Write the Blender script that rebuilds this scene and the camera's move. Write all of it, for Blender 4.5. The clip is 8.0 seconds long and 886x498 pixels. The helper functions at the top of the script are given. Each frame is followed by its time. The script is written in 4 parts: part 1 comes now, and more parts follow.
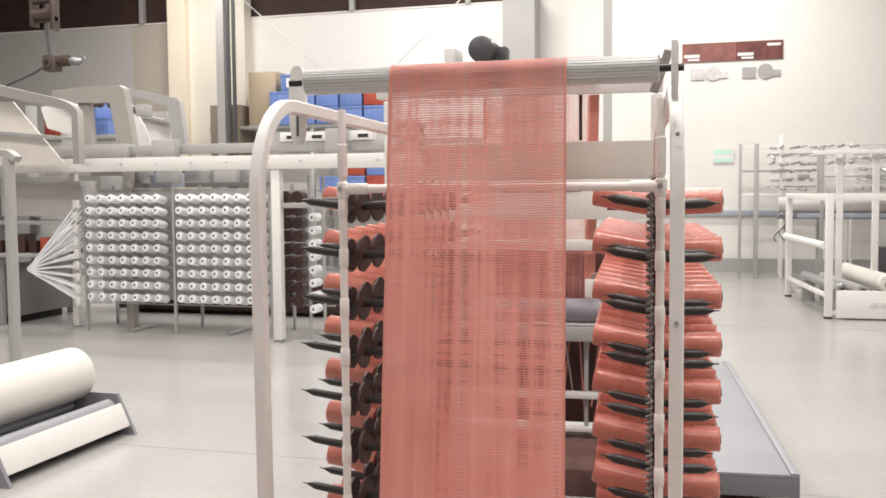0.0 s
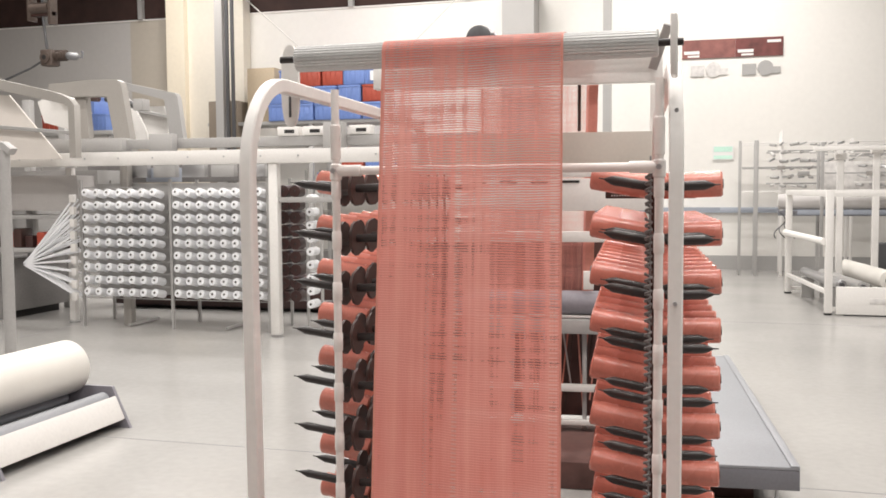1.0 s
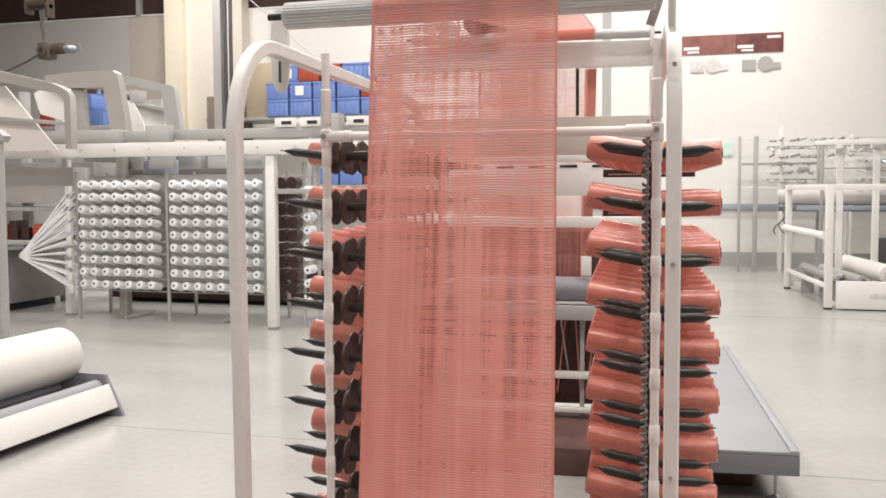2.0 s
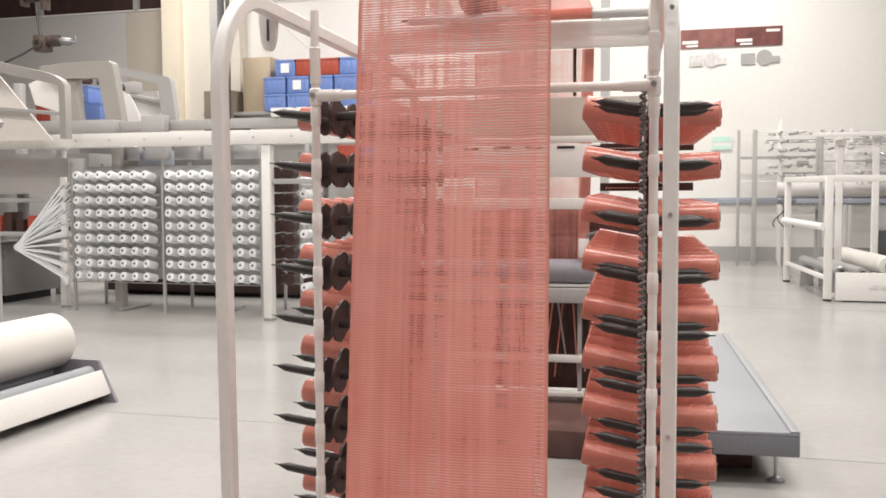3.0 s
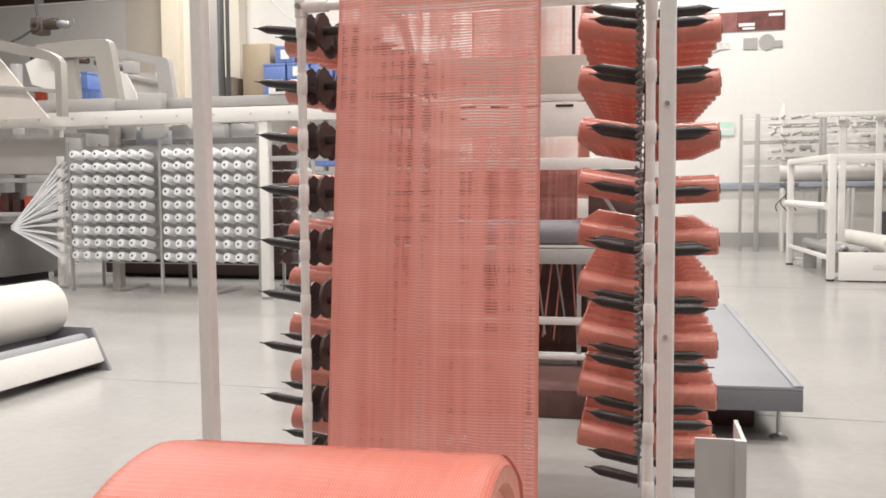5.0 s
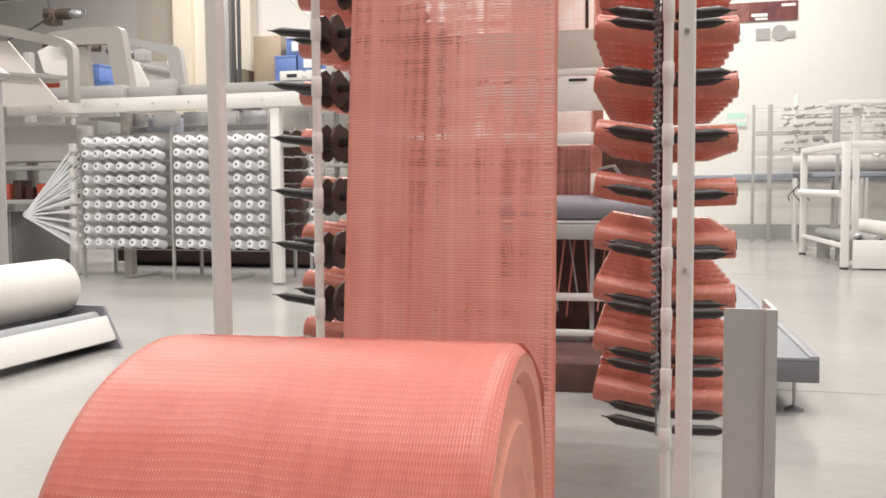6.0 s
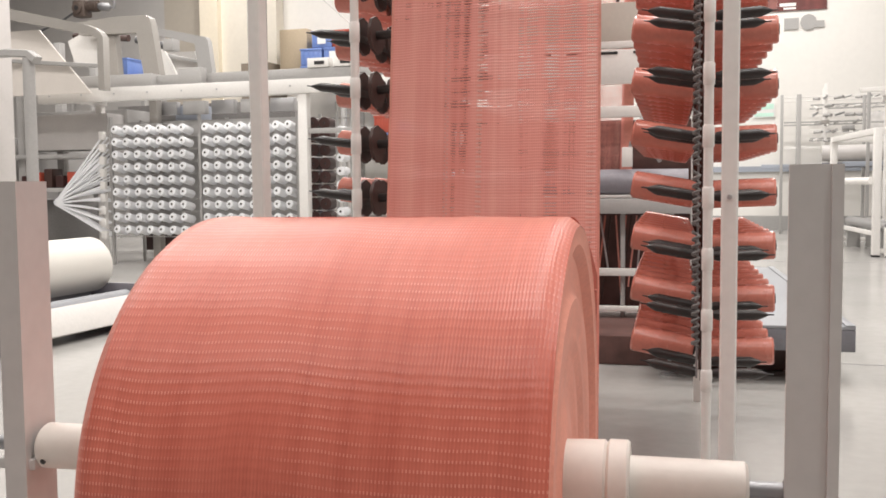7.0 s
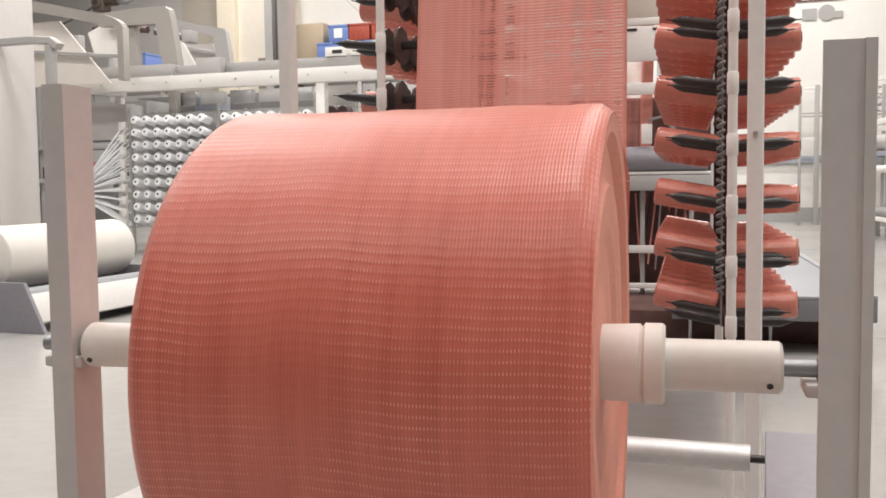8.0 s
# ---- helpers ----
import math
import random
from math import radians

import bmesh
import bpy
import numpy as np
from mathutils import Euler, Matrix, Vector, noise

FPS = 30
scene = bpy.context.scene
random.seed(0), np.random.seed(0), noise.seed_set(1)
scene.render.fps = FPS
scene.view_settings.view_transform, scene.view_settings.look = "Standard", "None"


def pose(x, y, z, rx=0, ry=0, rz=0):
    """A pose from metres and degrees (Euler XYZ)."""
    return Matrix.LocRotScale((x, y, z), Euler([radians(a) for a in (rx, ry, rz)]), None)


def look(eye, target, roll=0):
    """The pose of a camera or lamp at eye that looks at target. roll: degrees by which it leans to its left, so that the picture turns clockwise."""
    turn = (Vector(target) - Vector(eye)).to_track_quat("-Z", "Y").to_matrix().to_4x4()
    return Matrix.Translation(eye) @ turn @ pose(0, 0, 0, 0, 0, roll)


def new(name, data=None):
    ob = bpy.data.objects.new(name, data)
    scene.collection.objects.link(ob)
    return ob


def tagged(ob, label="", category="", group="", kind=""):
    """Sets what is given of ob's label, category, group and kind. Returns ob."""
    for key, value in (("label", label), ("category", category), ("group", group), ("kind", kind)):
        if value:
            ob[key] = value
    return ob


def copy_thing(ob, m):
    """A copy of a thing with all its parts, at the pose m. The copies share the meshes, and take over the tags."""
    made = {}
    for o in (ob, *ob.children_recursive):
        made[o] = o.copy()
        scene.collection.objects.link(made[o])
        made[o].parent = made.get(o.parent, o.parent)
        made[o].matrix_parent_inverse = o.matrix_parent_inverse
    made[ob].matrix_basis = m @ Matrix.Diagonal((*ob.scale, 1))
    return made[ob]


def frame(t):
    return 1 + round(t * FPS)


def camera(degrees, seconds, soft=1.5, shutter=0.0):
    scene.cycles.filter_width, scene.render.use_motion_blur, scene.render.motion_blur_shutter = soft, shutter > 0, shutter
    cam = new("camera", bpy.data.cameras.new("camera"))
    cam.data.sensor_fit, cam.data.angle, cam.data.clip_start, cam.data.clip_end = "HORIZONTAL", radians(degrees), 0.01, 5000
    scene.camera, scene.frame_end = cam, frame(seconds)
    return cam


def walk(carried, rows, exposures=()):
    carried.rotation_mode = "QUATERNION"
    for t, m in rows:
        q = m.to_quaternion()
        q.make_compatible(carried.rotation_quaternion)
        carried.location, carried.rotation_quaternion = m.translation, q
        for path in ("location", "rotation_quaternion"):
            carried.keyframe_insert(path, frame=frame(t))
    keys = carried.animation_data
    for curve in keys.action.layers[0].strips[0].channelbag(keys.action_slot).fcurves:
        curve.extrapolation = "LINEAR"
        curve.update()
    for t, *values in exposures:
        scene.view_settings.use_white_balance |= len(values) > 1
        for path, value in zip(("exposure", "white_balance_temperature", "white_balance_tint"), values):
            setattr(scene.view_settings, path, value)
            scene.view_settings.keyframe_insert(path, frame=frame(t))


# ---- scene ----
cam = camera(50.0, 8.0, soft=1.7)
PATH = [
    (0, (0.7566, 1.2935, 1.9617), (0.0533, 3.7908, 1.7979), -0.5),
    (0.5, (0.7527, 1.3156, 1.9435), (0.052, 3.8142, 1.7771), -0.4),
    (1, (0.7566, 1.3507, 1.9045), (0.0546, 3.848, 1.7381), -0.4),
    (1.5, (0.7592, 1.3832, 1.8525), (0.0559, 3.8818, 1.6874), -0.3),
    (3, (0.7618, 1.4911, 1.6666), (0.0637, 3.9897, 1.5015), -0.3),
    (3.5, (0.767, 1.5197, 1.6055), (0.0676, 4.0183, 1.4378), -0.3),
    (4, (0.7735, 1.5405, 1.5457), (0.0793, 4.0404, 1.3793), -0.2),
    (4.5, (0.7748, 1.5665, 1.4794), (0.078, 4.0651, 1.3104), -0.3),
    (6, (0.754, 1.6003, 1.2519), (0.0221, 4.0898, 1.0764), -0.4),
    (6.5, (0.7358, 1.5964, 1.1622), (-0.0182, 4.0794, 0.9893), -0.4),
    (7, (0.7124, 1.5795, 1.0855), (-0.0806, 4.0495, 0.9087), -0.5),
    (7.5, (0.6864, 1.5704, 0.9971), (-0.1391, 4.03, 0.8203), -0.4),
    (8, (0.6942, 1.534, 0.9412), (-0.1391, 3.991, 0.7631), -0.7),
]
walk(cam, [(t, look(eye, target, roll)) for t, eye, target, roll in PATH], exposures=[(0.0, -0.15), (4.5, -0.15), (6.5, -0.10), (8.0, -0.15)])

# ---- light: a closed hall with rows of ceiling lights ----
world = bpy.data.worlds.new("world")
scene.world = world
world.use_nodes = True
world.node_tree.nodes["Background"].inputs[0].default_value = (1.0, 0.96, 0.92, 1)
world.node_tree.nodes["Background"].inputs[1].default_value = 0.3
LAMP_WATTS = 245.0


# ---- materials ----
def mat(name, color, rough=0.5, metal=0.0, grain=40.0, vary=0.12, stain=1.5, bump=0.02, spec=0.5, island=0.0):
    m = bpy.data.materials.new(name)
    m.use_nodes = True
    nt = m.node_tree
    b = nt.nodes["Principled BSDF"]
    b.inputs["Roughness"].default_value = rough
    b.inputs["Metallic"].default_value = metal
    b.inputs["Specular IOR Level"].default_value = spec
    tc = nt.nodes.new("ShaderNodeTexCoord")
    n1 = nt.nodes.new("ShaderNodeTexNoise")
    n1.inputs["Scale"].default_value, n1.inputs["Detail"].default_value = grain, 4
    n2 = nt.nodes.new("ShaderNodeTexNoise")
    n2.inputs["Scale"].default_value, n2.inputs["Detail"].default_value = stain, 5
    nt.links.new(tc.outputs["Object"], n1.inputs["Vector"])
    nt.links.new(tc.outputs["Object"], n2.inputs["Vector"])
    add = nt.nodes.new("ShaderNodeMath")
    add.operation = "ADD"
    nt.links.new(n1.outputs[0], add.inputs[0])
    nt.links.new(n2.outputs[0], add.inputs[1])
    last = add.outputs[0]
    if island:
        info = nt.nodes.new("ShaderNodeObjectInfo")
        mul = nt.nodes.new("ShaderNodeMath")
        mul.operation = "MULTIPLY_ADD"
        nt.links.new(info.outputs["Random"], mul.inputs[0])
        mul.inputs[1].default_value = island
        nt.links.new(last, mul.inputs[2])
        last = mul.outputs[0]
    ramp = nt.nodes.new("ShaderNodeMapRange")
    ramp.inputs["From Min"].default_value, ramp.inputs["From Max"].default_value = 0.6, 1.4 + island
    nt.links.new(last, ramp.inputs["Value"])
    mix = nt.nodes.new("ShaderNodeMix")
    mix.data_type = "RGBA"
    mix.inputs[6].default_value = (*[c * (1 - vary) for c in color], 1)
    mix.inputs[7].default_value = (*[min(1, c * (1 + vary)) for c in color], 1)
    nt.links.new(ramp.outputs[0], mix.inputs[0])
    nt.links.new(mix.outputs[2], b.inputs["Base Color"])
    rr = nt.nodes.new("ShaderNodeMapRange")
    rr.inputs["To Min"].default_value, rr.inputs["To Max"].default_value = max(0.02, rough - 0.08), min(1, rough + 0.1)
    nt.links.new(n2.outputs[0], rr.inputs["Value"])
    nt.links.new(rr.outputs[0], b.inputs["Roughness"])
    if bump:
        bp = nt.nodes.new("ShaderNodeBump")
        bp.inputs["Strength"].default_value, bp.inputs["Distance"].default_value = 0.3, bump * 0.05
        nt.links.new(n1.outputs[0], bp.inputs["Height"])
        nt.links.new(bp.outputs[0], b.inputs["Normal"])
    return m


RED = (0.63, 0.222, 0.168)
M_white = mat("white_paint", (0.79, 0.77, 0.74), 0.38, vary=0.06, island=0.1)
M_beige = mat("beige_sheet", (0.62, 0.58, 0.52), 0.5, vary=0.05)
M_cream = mat("cream_paint", (0.335, 0.315, 0.29), 0.42, vary=0.07)
M_greypaint = mat("grey_paint", (0.40, 0.39, 0.38), 0.42, vary=0.08)
M_postgrey = mat("warm_grey_paint", (0.55, 0.525, 0.51), 0.40, vary=0.06, stain=4)
M_wall = mat("wall_paint", (0.84, 0.82, 0.78), 0.7, grain=8, vary=0.03, stain=0.3)
M_shadewall = mat("shade_tinted_wall", (0.52, 0.47, 0.40), 0.75, grain=8, vary=0.05, stain=0.4)
M_lowbounce = mat("low_bounce_wall", (0.24, 0.22, 0.21), 0.8, grain=8, vary=0.06, stain=0.4)
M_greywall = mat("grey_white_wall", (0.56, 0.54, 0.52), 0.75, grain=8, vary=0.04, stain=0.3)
M_unlitwall = mat("unlit_tone_wall", (0.045, 0.022, 0.018), 0.8, grain=3, vary=0.4, stain=0.5)
M_steel = mat("brushed_steel", (0.55, 0.55, 0.56), 0.32, metal=0.9, grain=90, vary=0.08)
M_alu = mat("fluted_aluminium", (0.66, 0.66, 0.65), 0.4, metal=0.35, grain=90, vary=0.1)
M_dark = mat("dark_plastic", (0.026, 0.020, 0.019), 0.40, grain=60, vary=0.25, island=0.3)
M_brown = mat("brown_plastic", (0.055, 0.026, 0.021), 0.45, grain=60, vary=0.25, island=0.3)
M_brownmetal = mat("brown_cast_metal", (0.11, 0.082, 0.068), 0.5, metal=0.2, grain=30, vary=0.3)
M_cabinet = mat("pale_grey_cabinet", (0.62, 0.59, 0.57), 0.45, vary=0.05)
# dark fill for the loom's backing and the painted shade below it
M_darkfill = mat("dark_red_fill", (0.12, 0.060, 0.052), 0.5, grain=12, vary=0.3, stain=3)
M_black = mat("black_rubber", (0.02, 0.018, 0.018), 0.6)
M_yarnred = mat("red_tape_yarn", RED, 0.25, grain=70, vary=0.12, stain=14, bump=0.01, island=0.35)
M_yarnwhite = mat("white_tape_yarn", (0.87, 0.88, 0.90), 0.45, grain=60, vary=0.06, stain=10, island=0.2)
M_yarnblack = mat("dark_tape_yarn", (0.05, 0.022, 0.02), 0.4, grain=60, vary=0.2, island=0.3)
M_platform = mat("grey_deck", (0.30, 0.31, 0.33), 0.5, grain=70, vary=0.1, stain=2.5)
M_platedge = mat("dark_grey_edge", (0.19, 0.19, 0.21), 0.5, grain=60, vary=0.1)
M_blue = mat("blue_plastic", (0.17, 0.26, 0.56), 0.4, grain=20, vary=0.15, island=0.4)
M_redbox = mat("red_plastic", (0.42, 0.08, 0.05), 0.45, grain=20, vary=0.2, island=0.3)
M_carton = mat("cardboard", (0.47, 0.38, 0.27), 0.8, grain=25, vary=0.1)
M_bluebar = mat("blue_grey_paint", (0.36, 0.39, 0.45), 0.45)
M_whiteroll = mat("white_fabric", (0.74, 0.715, 0.665), 0.7, grain=120, vary=0.04, stain=3)
M_green = mat("green_sign", (0.58, 0.84, 0.72), 0.5)
M_paper = mat("paper_white", (0.82, 0.82, 0.80), 0.6, vary=0.02)
M_maroon = mat("maroon_print", (0.16, 0.045, 0.04), 0.5, grain=6, vary=0.5, stain=2)
M_rust = mat("red_print", (0.25, 0.095, 0.082), 0.5, grain=5, vary=0.4, stain=2)
M_print = mat("grey_print", (0.66, 0.64, 0.62), 0.6, grain=10, vary=0.3)
M_motor = mat("grey_motor", (0.10, 0.10, 0.105), 0.4, metal=0.3, vary=0.2)
M_pvc = mat("ivory_plastic", (0.72, 0.67, 0.62), 0.42, grain=60, vary=0.05, stain=5)
M_darksteel = mat("dull_steel", (0.30, 0.30, 0.31), 0.45, metal=0.6, grain=80)
M_column = mat("ivory_column_paint", (0.80, 0.72, 0.58), 0.6, grain=10, vary=0.05)
M_palecolumn = mat("cream_column_paint", (0.74, 0.69, 0.60), 0.6, grain=10, vary=0.05)
M_oldcarton = mat("dark_cardboard", (0.22, 0.18, 0.14), 0.8, grain=25, vary=0.15)
M_violetgrey = mat("violet_grey_paint", (0.27, 0.26, 0.29), 0.5)
M_cable = mat("pale_cable", (0.6, 0.58, 0.55), 0.5)
M_pallet = mat("grey_plastic", (0.20, 0.19, 0.185), 0.6, vary=0.2)


def floor_material():
    m = mat("polished_concrete", (0.41, 0.40, 0.382), 0.2, grain=14, vary=0.07, stain=0.6, bump=0.0, spec=0.45)
    return m


M_floor = floor_material()


def weave_material(name, open_share):
    """Leno weave: weft slits across, warp threads along; open_share 0 for a wound roll."""
    m = bpy.data.materials.new(name)
    m.use_nodes = True
    nt = m.node_tree
    out = nt.nodes["Material Output"]
    b = nt.nodes["Principled BSDF"]
    b.inputs["Roughness"].default_value = 0.42
    L = nt.links.new

    def node(kind, **props):
        n = nt.nodes.new(kind)
        for k, v in props.items():
            if k == "op":
                n.operation = v
        return n

    def math_(op, a, c=None, d=None):
        n = node("ShaderNodeMath", op=op)
        for i, v in enumerate((a, c, d)):
            if v is None:
                continue
            if hasattr(v, "links"):
                L(v, n.inputs[i])
            else:
                n.inputs[i].default_value = v
        return n.outputs[0]

    uv = node("ShaderNodeUVMap")
    sep = node("ShaderNodeSeparateXYZ")
    L(uv.outputs[0], sep.inputs[0])
    u, v = sep.outputs[0], sep.outputs[1]

    def noise_(su, sv, detail=2.0):
        mp = node("ShaderNodeMapping")
        mp.inputs["Scale"].default_value = (su, sv, 1)
        L(uv.outputs[0], mp.inputs["Vector"])
        n = node("ShaderNodeTexNoise")
        n.inputs["Scale"].default_value, n.inputs["Detail"].default_value = 1.0, detail
        L(mp.outputs[0], n.inputs["Vector"])
        return n.outputs[0]

    wob = noise_(5, 5, 2)
    vv = math_("ADD", v, math_("MULTIPLY", wob, 0.022))
    weft = math_("SINE", math_("MULTIPLY", vv, 2 * math.pi / 0.0068))
    thin = math_("SINE", math_("MULTIPLY", vv, 2 * math.pi / 0.0026))
    warp = math_("SINE", math_("MULTIPLY", u, 2 * math.pi / 0.0042))
    patch = noise_(9, 3.2, 4)
    streak = noise_(55, 0.9, 2)
    band = noise_(2.0, 45, 2)
    dens = math_("ADD", math_("ADD", math_("MULTIPLY", patch, 1.0), math_("MULTIPLY", streak, 1.3)), math_("MULTIPLY", band, 1.1))
    # 1.7 is the mean of dens; slits open where it is low
    thr = math_("MULTIPLY_ADD", dens, 2.2, 0.92 - 2.2 * 1.7 + open_share)
    close = node("ShaderNodeMapRange")
    close.inputs["From Min"].default_value, close.inputs["From Max"].default_value = 4.62, 5.12
    close.inputs["To Max"].default_value = 0.55
    L(v, close.inputs["Value"])
    thr = math_("ADD", thr, close.outputs[0])
    # the weave is slack and open over its first half metre below the roller
    slack = node("ShaderNodeMapRange")
    slack.inputs["From Min"].default_value, slack.inputs["From Max"].default_value = 4.22, 4.68
    slack.inputs["To Min"].default_value, slack.inputs["To Max"].default_value = -0.50, 0.0
    L(v, slack.inputs["Value"])
    thr = math_("ADD", thr, slack.outputs[0])
    left = node("ShaderNodeMapRange")
    left.inputs["From Min"].default_value, left.inputs["From Max"].default_value = 0.14, 0.32
    left.inputs["To Min"].default_value, left.inputs["To Max"].default_value = 0.28, -0.14
    L(u, left.inputs["Value"])
    thr = math_("ADD", thr, left.outputs[0])
    slit = math_("GREATER_THAN", weft, thr)
    pin = math_("GREATER_THAN", warp, -0.82)
    hole = math_("MULTIPLY", slit, pin)
    edge = math_("ABSOLUTE", math_("SUBTRACT", u, 0.255))
    body = math_("LESS_THAN", edge, 0.243)
    hole = math_("MULTIPLY", hole, body)
    # ladder seams with open stitches
    seam = math_("LESS_THAN", math_("ABSOLUTE", math_("SUBTRACT", u, 0.143)), 0.006)
    dot = math_("GREATER_THAN", math_("MULTIPLY", math_("SINE", math_("MULTIPLY", v, 2 * math.pi / 0.011)), math_("SINE", math_("MULTIPLY", u, 2 * math.pi / 0.012))), 0.35)
    ladder = math_("LESS_THAN", math_("ABSOLUTE", math_("SUBTRACT", u, 0.223)), 0.007)
    rung = math_("GREATER_THAN", math_("SINE", math_("MULTIPLY", vv, 2 * math.pi / 0.0115)), 0.1)
    extra = math_("MAXIMUM", math_("MULTIPLY", math_("MULTIPLY", seam, dot), 0.3), math_("MULTIPLY", math_("MULTIPLY", ladder, rung), 0.2))
    holes = math_("MAXIMUM", hole, math_("MULTIPLY", extra, 0.75))

    tone = math_("ADD", math_("MULTIPLY_ADD", patch, 1.1, -0.55), math_("MULTIPLY_ADD", streak, 1.0, 0.0))
    mix = node("ShaderNodeMix")
    mix.data_type = "RGBA"
    mix.inputs[6].default_value = (0.73, 0.245, 0.200, 1)
    mix.inputs[7].default_value = (0.89, 0.43, 0.37, 1)
    fine = math_("MULTIPLY_ADD", thin, 0.12, math_("MULTIPLY_ADD", weft, math_("MULTIPLY", noise_(12, 8, 3), 0.26), tone))
    L(math_("MULTIPLY_ADD", warp, 0.06, fine), mix.inputs[0])
    side = math_("LESS_THAN", math_("ABSOLUTE", math_("SUBTRACT", u, 0.482)), 0.011)
    rungs = math_("MAXIMUM", math_("MULTIPLY", math_("MAXIMUM", side, ladder), rung), math_("MULTIPLY", seam, dot))
    # light through the seam's open dots is painted in as pale colour
    pale = node("ShaderNodeMix")
    pale.data_type = "RGBA"
    L(math_("MULTIPLY", rungs, 0.55), pale.inputs[0])
    L(mix.outputs[2], pale.inputs[6])
    pale.inputs[7].default_value = (0.92, 0.64, 0.56, 1)
    L(pale.outputs[2], b.inputs["Base Color"])
    bp = node("ShaderNodeBump")
    bp.inputs["Strength"].default_value, bp.inputs["Distance"].default_value = 0.5, 0.0008
    L(math_("ADD", weft, math_("MULTIPLY", warp, 0.7)), bp.inputs["Height"])
    L(bp.outputs[0], b.inputs["Normal"])
    tl = node("ShaderNodeBsdfTranslucent")
    L(mix.outputs[2], tl.inputs[0])
    ms = node("ShaderNodeMixShader")
    ms.inputs[0].default_value = 0.35
    L(b.outputs[0], ms.inputs[1])
    L(tl.outputs[0], ms.inputs[2])
    tr = node("ShaderNodeBsdfTransparent")
    m2 = node("ShaderNodeMixShader")
    cover = math_("MAXIMUM", math_("MULTIPLY", holes, 0.85), 0.055)
    L(cover, m2.inputs[0])
    L(ms.outputs[0], m2.inputs[1])
    L(tr.outputs[0], m2.inputs[2])
    L(m2.outputs[0], out.inputs["Surface"])
    return m


def roll_material():
    """Wound leno cloth: rows of small stitches on a red ground."""
    m = bpy.data.materials.new("wound_weave")
    m.use_nodes = True
    nt = m.node_tree
    b = nt.nodes["Principled BSDF"]
    b.inputs["Roughness"].default_value = 0.36
    b.inputs["Sheen Weight"].default_value, b.inputs["Sheen Roughness"].default_value = 0.30, 0.4
    b.inputs["Sheen Tint"].default_value = (1.0, 0.88, 0.80, 1)
    L = nt.links.new
    uv = nt.nodes.new("ShaderNodeUVMap")

    def tex(su, sv, detail):
        mp = nt.nodes.new("ShaderNodeMapping")
        mp.inputs["Scale"].default_value = (su, sv, 1)
        L(uv.outputs[0], mp.inputs["Vector"])
        n = nt.nodes.new("ShaderNodeTexNoise")
        n.inputs["Scale"].default_value, n.inputs["Detail"].default_value = 1, detail
        L(mp.outputs[0], n.inputs["Vector"])
        return n.outputs[0]

    def m_(op, a, c=None, d=None):
        n = nt.nodes.new("ShaderNodeMath")
        n.operation = op
        for i, v in enumerate((a, c, d)):
            if v is None:
                continue
            if hasattr(v, "links"):
                L(v, n.inputs[i])
            else:
                n.inputs[i].default_value = v
        return n.outputs[0]

    sep = nt.nodes.new("ShaderNodeSeparateXYZ")
    L(uv.outputs[0], sep.inputs[0])
    u, v = sep.outputs[0], sep.outputs[1]
    vv = m_("ADD", v, m_("MULTIPLY", tex(3.5, 2.5, 3), 0.04))
    row = m_("SINE", m_("MULTIPLY", vv, 2 * math.pi / 0.0115))
    col = m_("SINE", m_("MULTIPLY", m_("ADD", u, m_("MULTIPLY", tex(4, 5, 2), 0.006)), 2 * math.pi / 0.0039))
    patch = tex(8, 7, 4)
    streak = tex(60, 1.5, 2)
    stitch = m_("MULTIPLY", m_("GREATER_THAN", row, 0.62), m_("GREATER_THAN", col, 0.25))
    amount = m_("MULTIPLY", stitch, m_("MULTIPLY_ADD", patch, 2.6, -0.85))
    mix = nt.nodes.new("ShaderNodeMix")
    mix.data_type = "RGBA"
    mix.inputs[6].default_value = (0.46, 0.092, 0.060, 1)
    mix.inputs[7].default_value = (0.72, 0.195, 0.135, 1)
    base = m_("MULTIPLY_ADD", streak, 0.75, m_("MULTIPLY", row, -0.03))
    L(m_("MULTIPLY_ADD", patch, 0.35, m_("ADD", m_("MULTIPLY", col, 0.10), m_("SUBTRACT", base, 0.12))), mix.inputs[0])
    mix2 = nt.nodes.new("ShaderNodeMix")
    mix2.data_type = "RGBA"
    L(mix.outputs[2], mix2.inputs[6])
    mix2.inputs[7].default_value = (0.84, 0.39, 0.31, 1)
    cl = nt.nodes.new("ShaderNodeClamp")
    L(m_("MULTIPLY", amount, m_("MULTIPLY_ADD", tex(90, 70, 2), 1.3, 0.1)), cl.inputs[0])
    L(cl.outputs[0], mix2.inputs[0])
    L(mix2.outputs[2], b.inputs["Base Color"])
    bp = nt.nodes.new("ShaderNodeBump")
    bp.inputs["Strength"].default_value, bp.inputs["Distance"].default_value = 0.22, 0.0008
    L(m_("ADD", m_("MULTIPLY", row, 0.5), m_("MULTIPLY", col, 0.6)), bp.inputs["Height"])
    L(bp.outputs[0], b.inputs["Normal"])
    return m


M_selvedge = mat("selvedge", (0.70, 0.29, 0.23), 0.45, grain=300, vary=0.15, stain=60)
M_woundend = mat("wound_layers", (0.80, 0.335, 0.25), 0.6, grain=160, vary=0.10, stain=20)
M_fabric = weave_material("leno_fabric", 0.0)
M_rearfabric = weave_material("rear_leno_fabric", -0.9)
M_roll = roll_material()

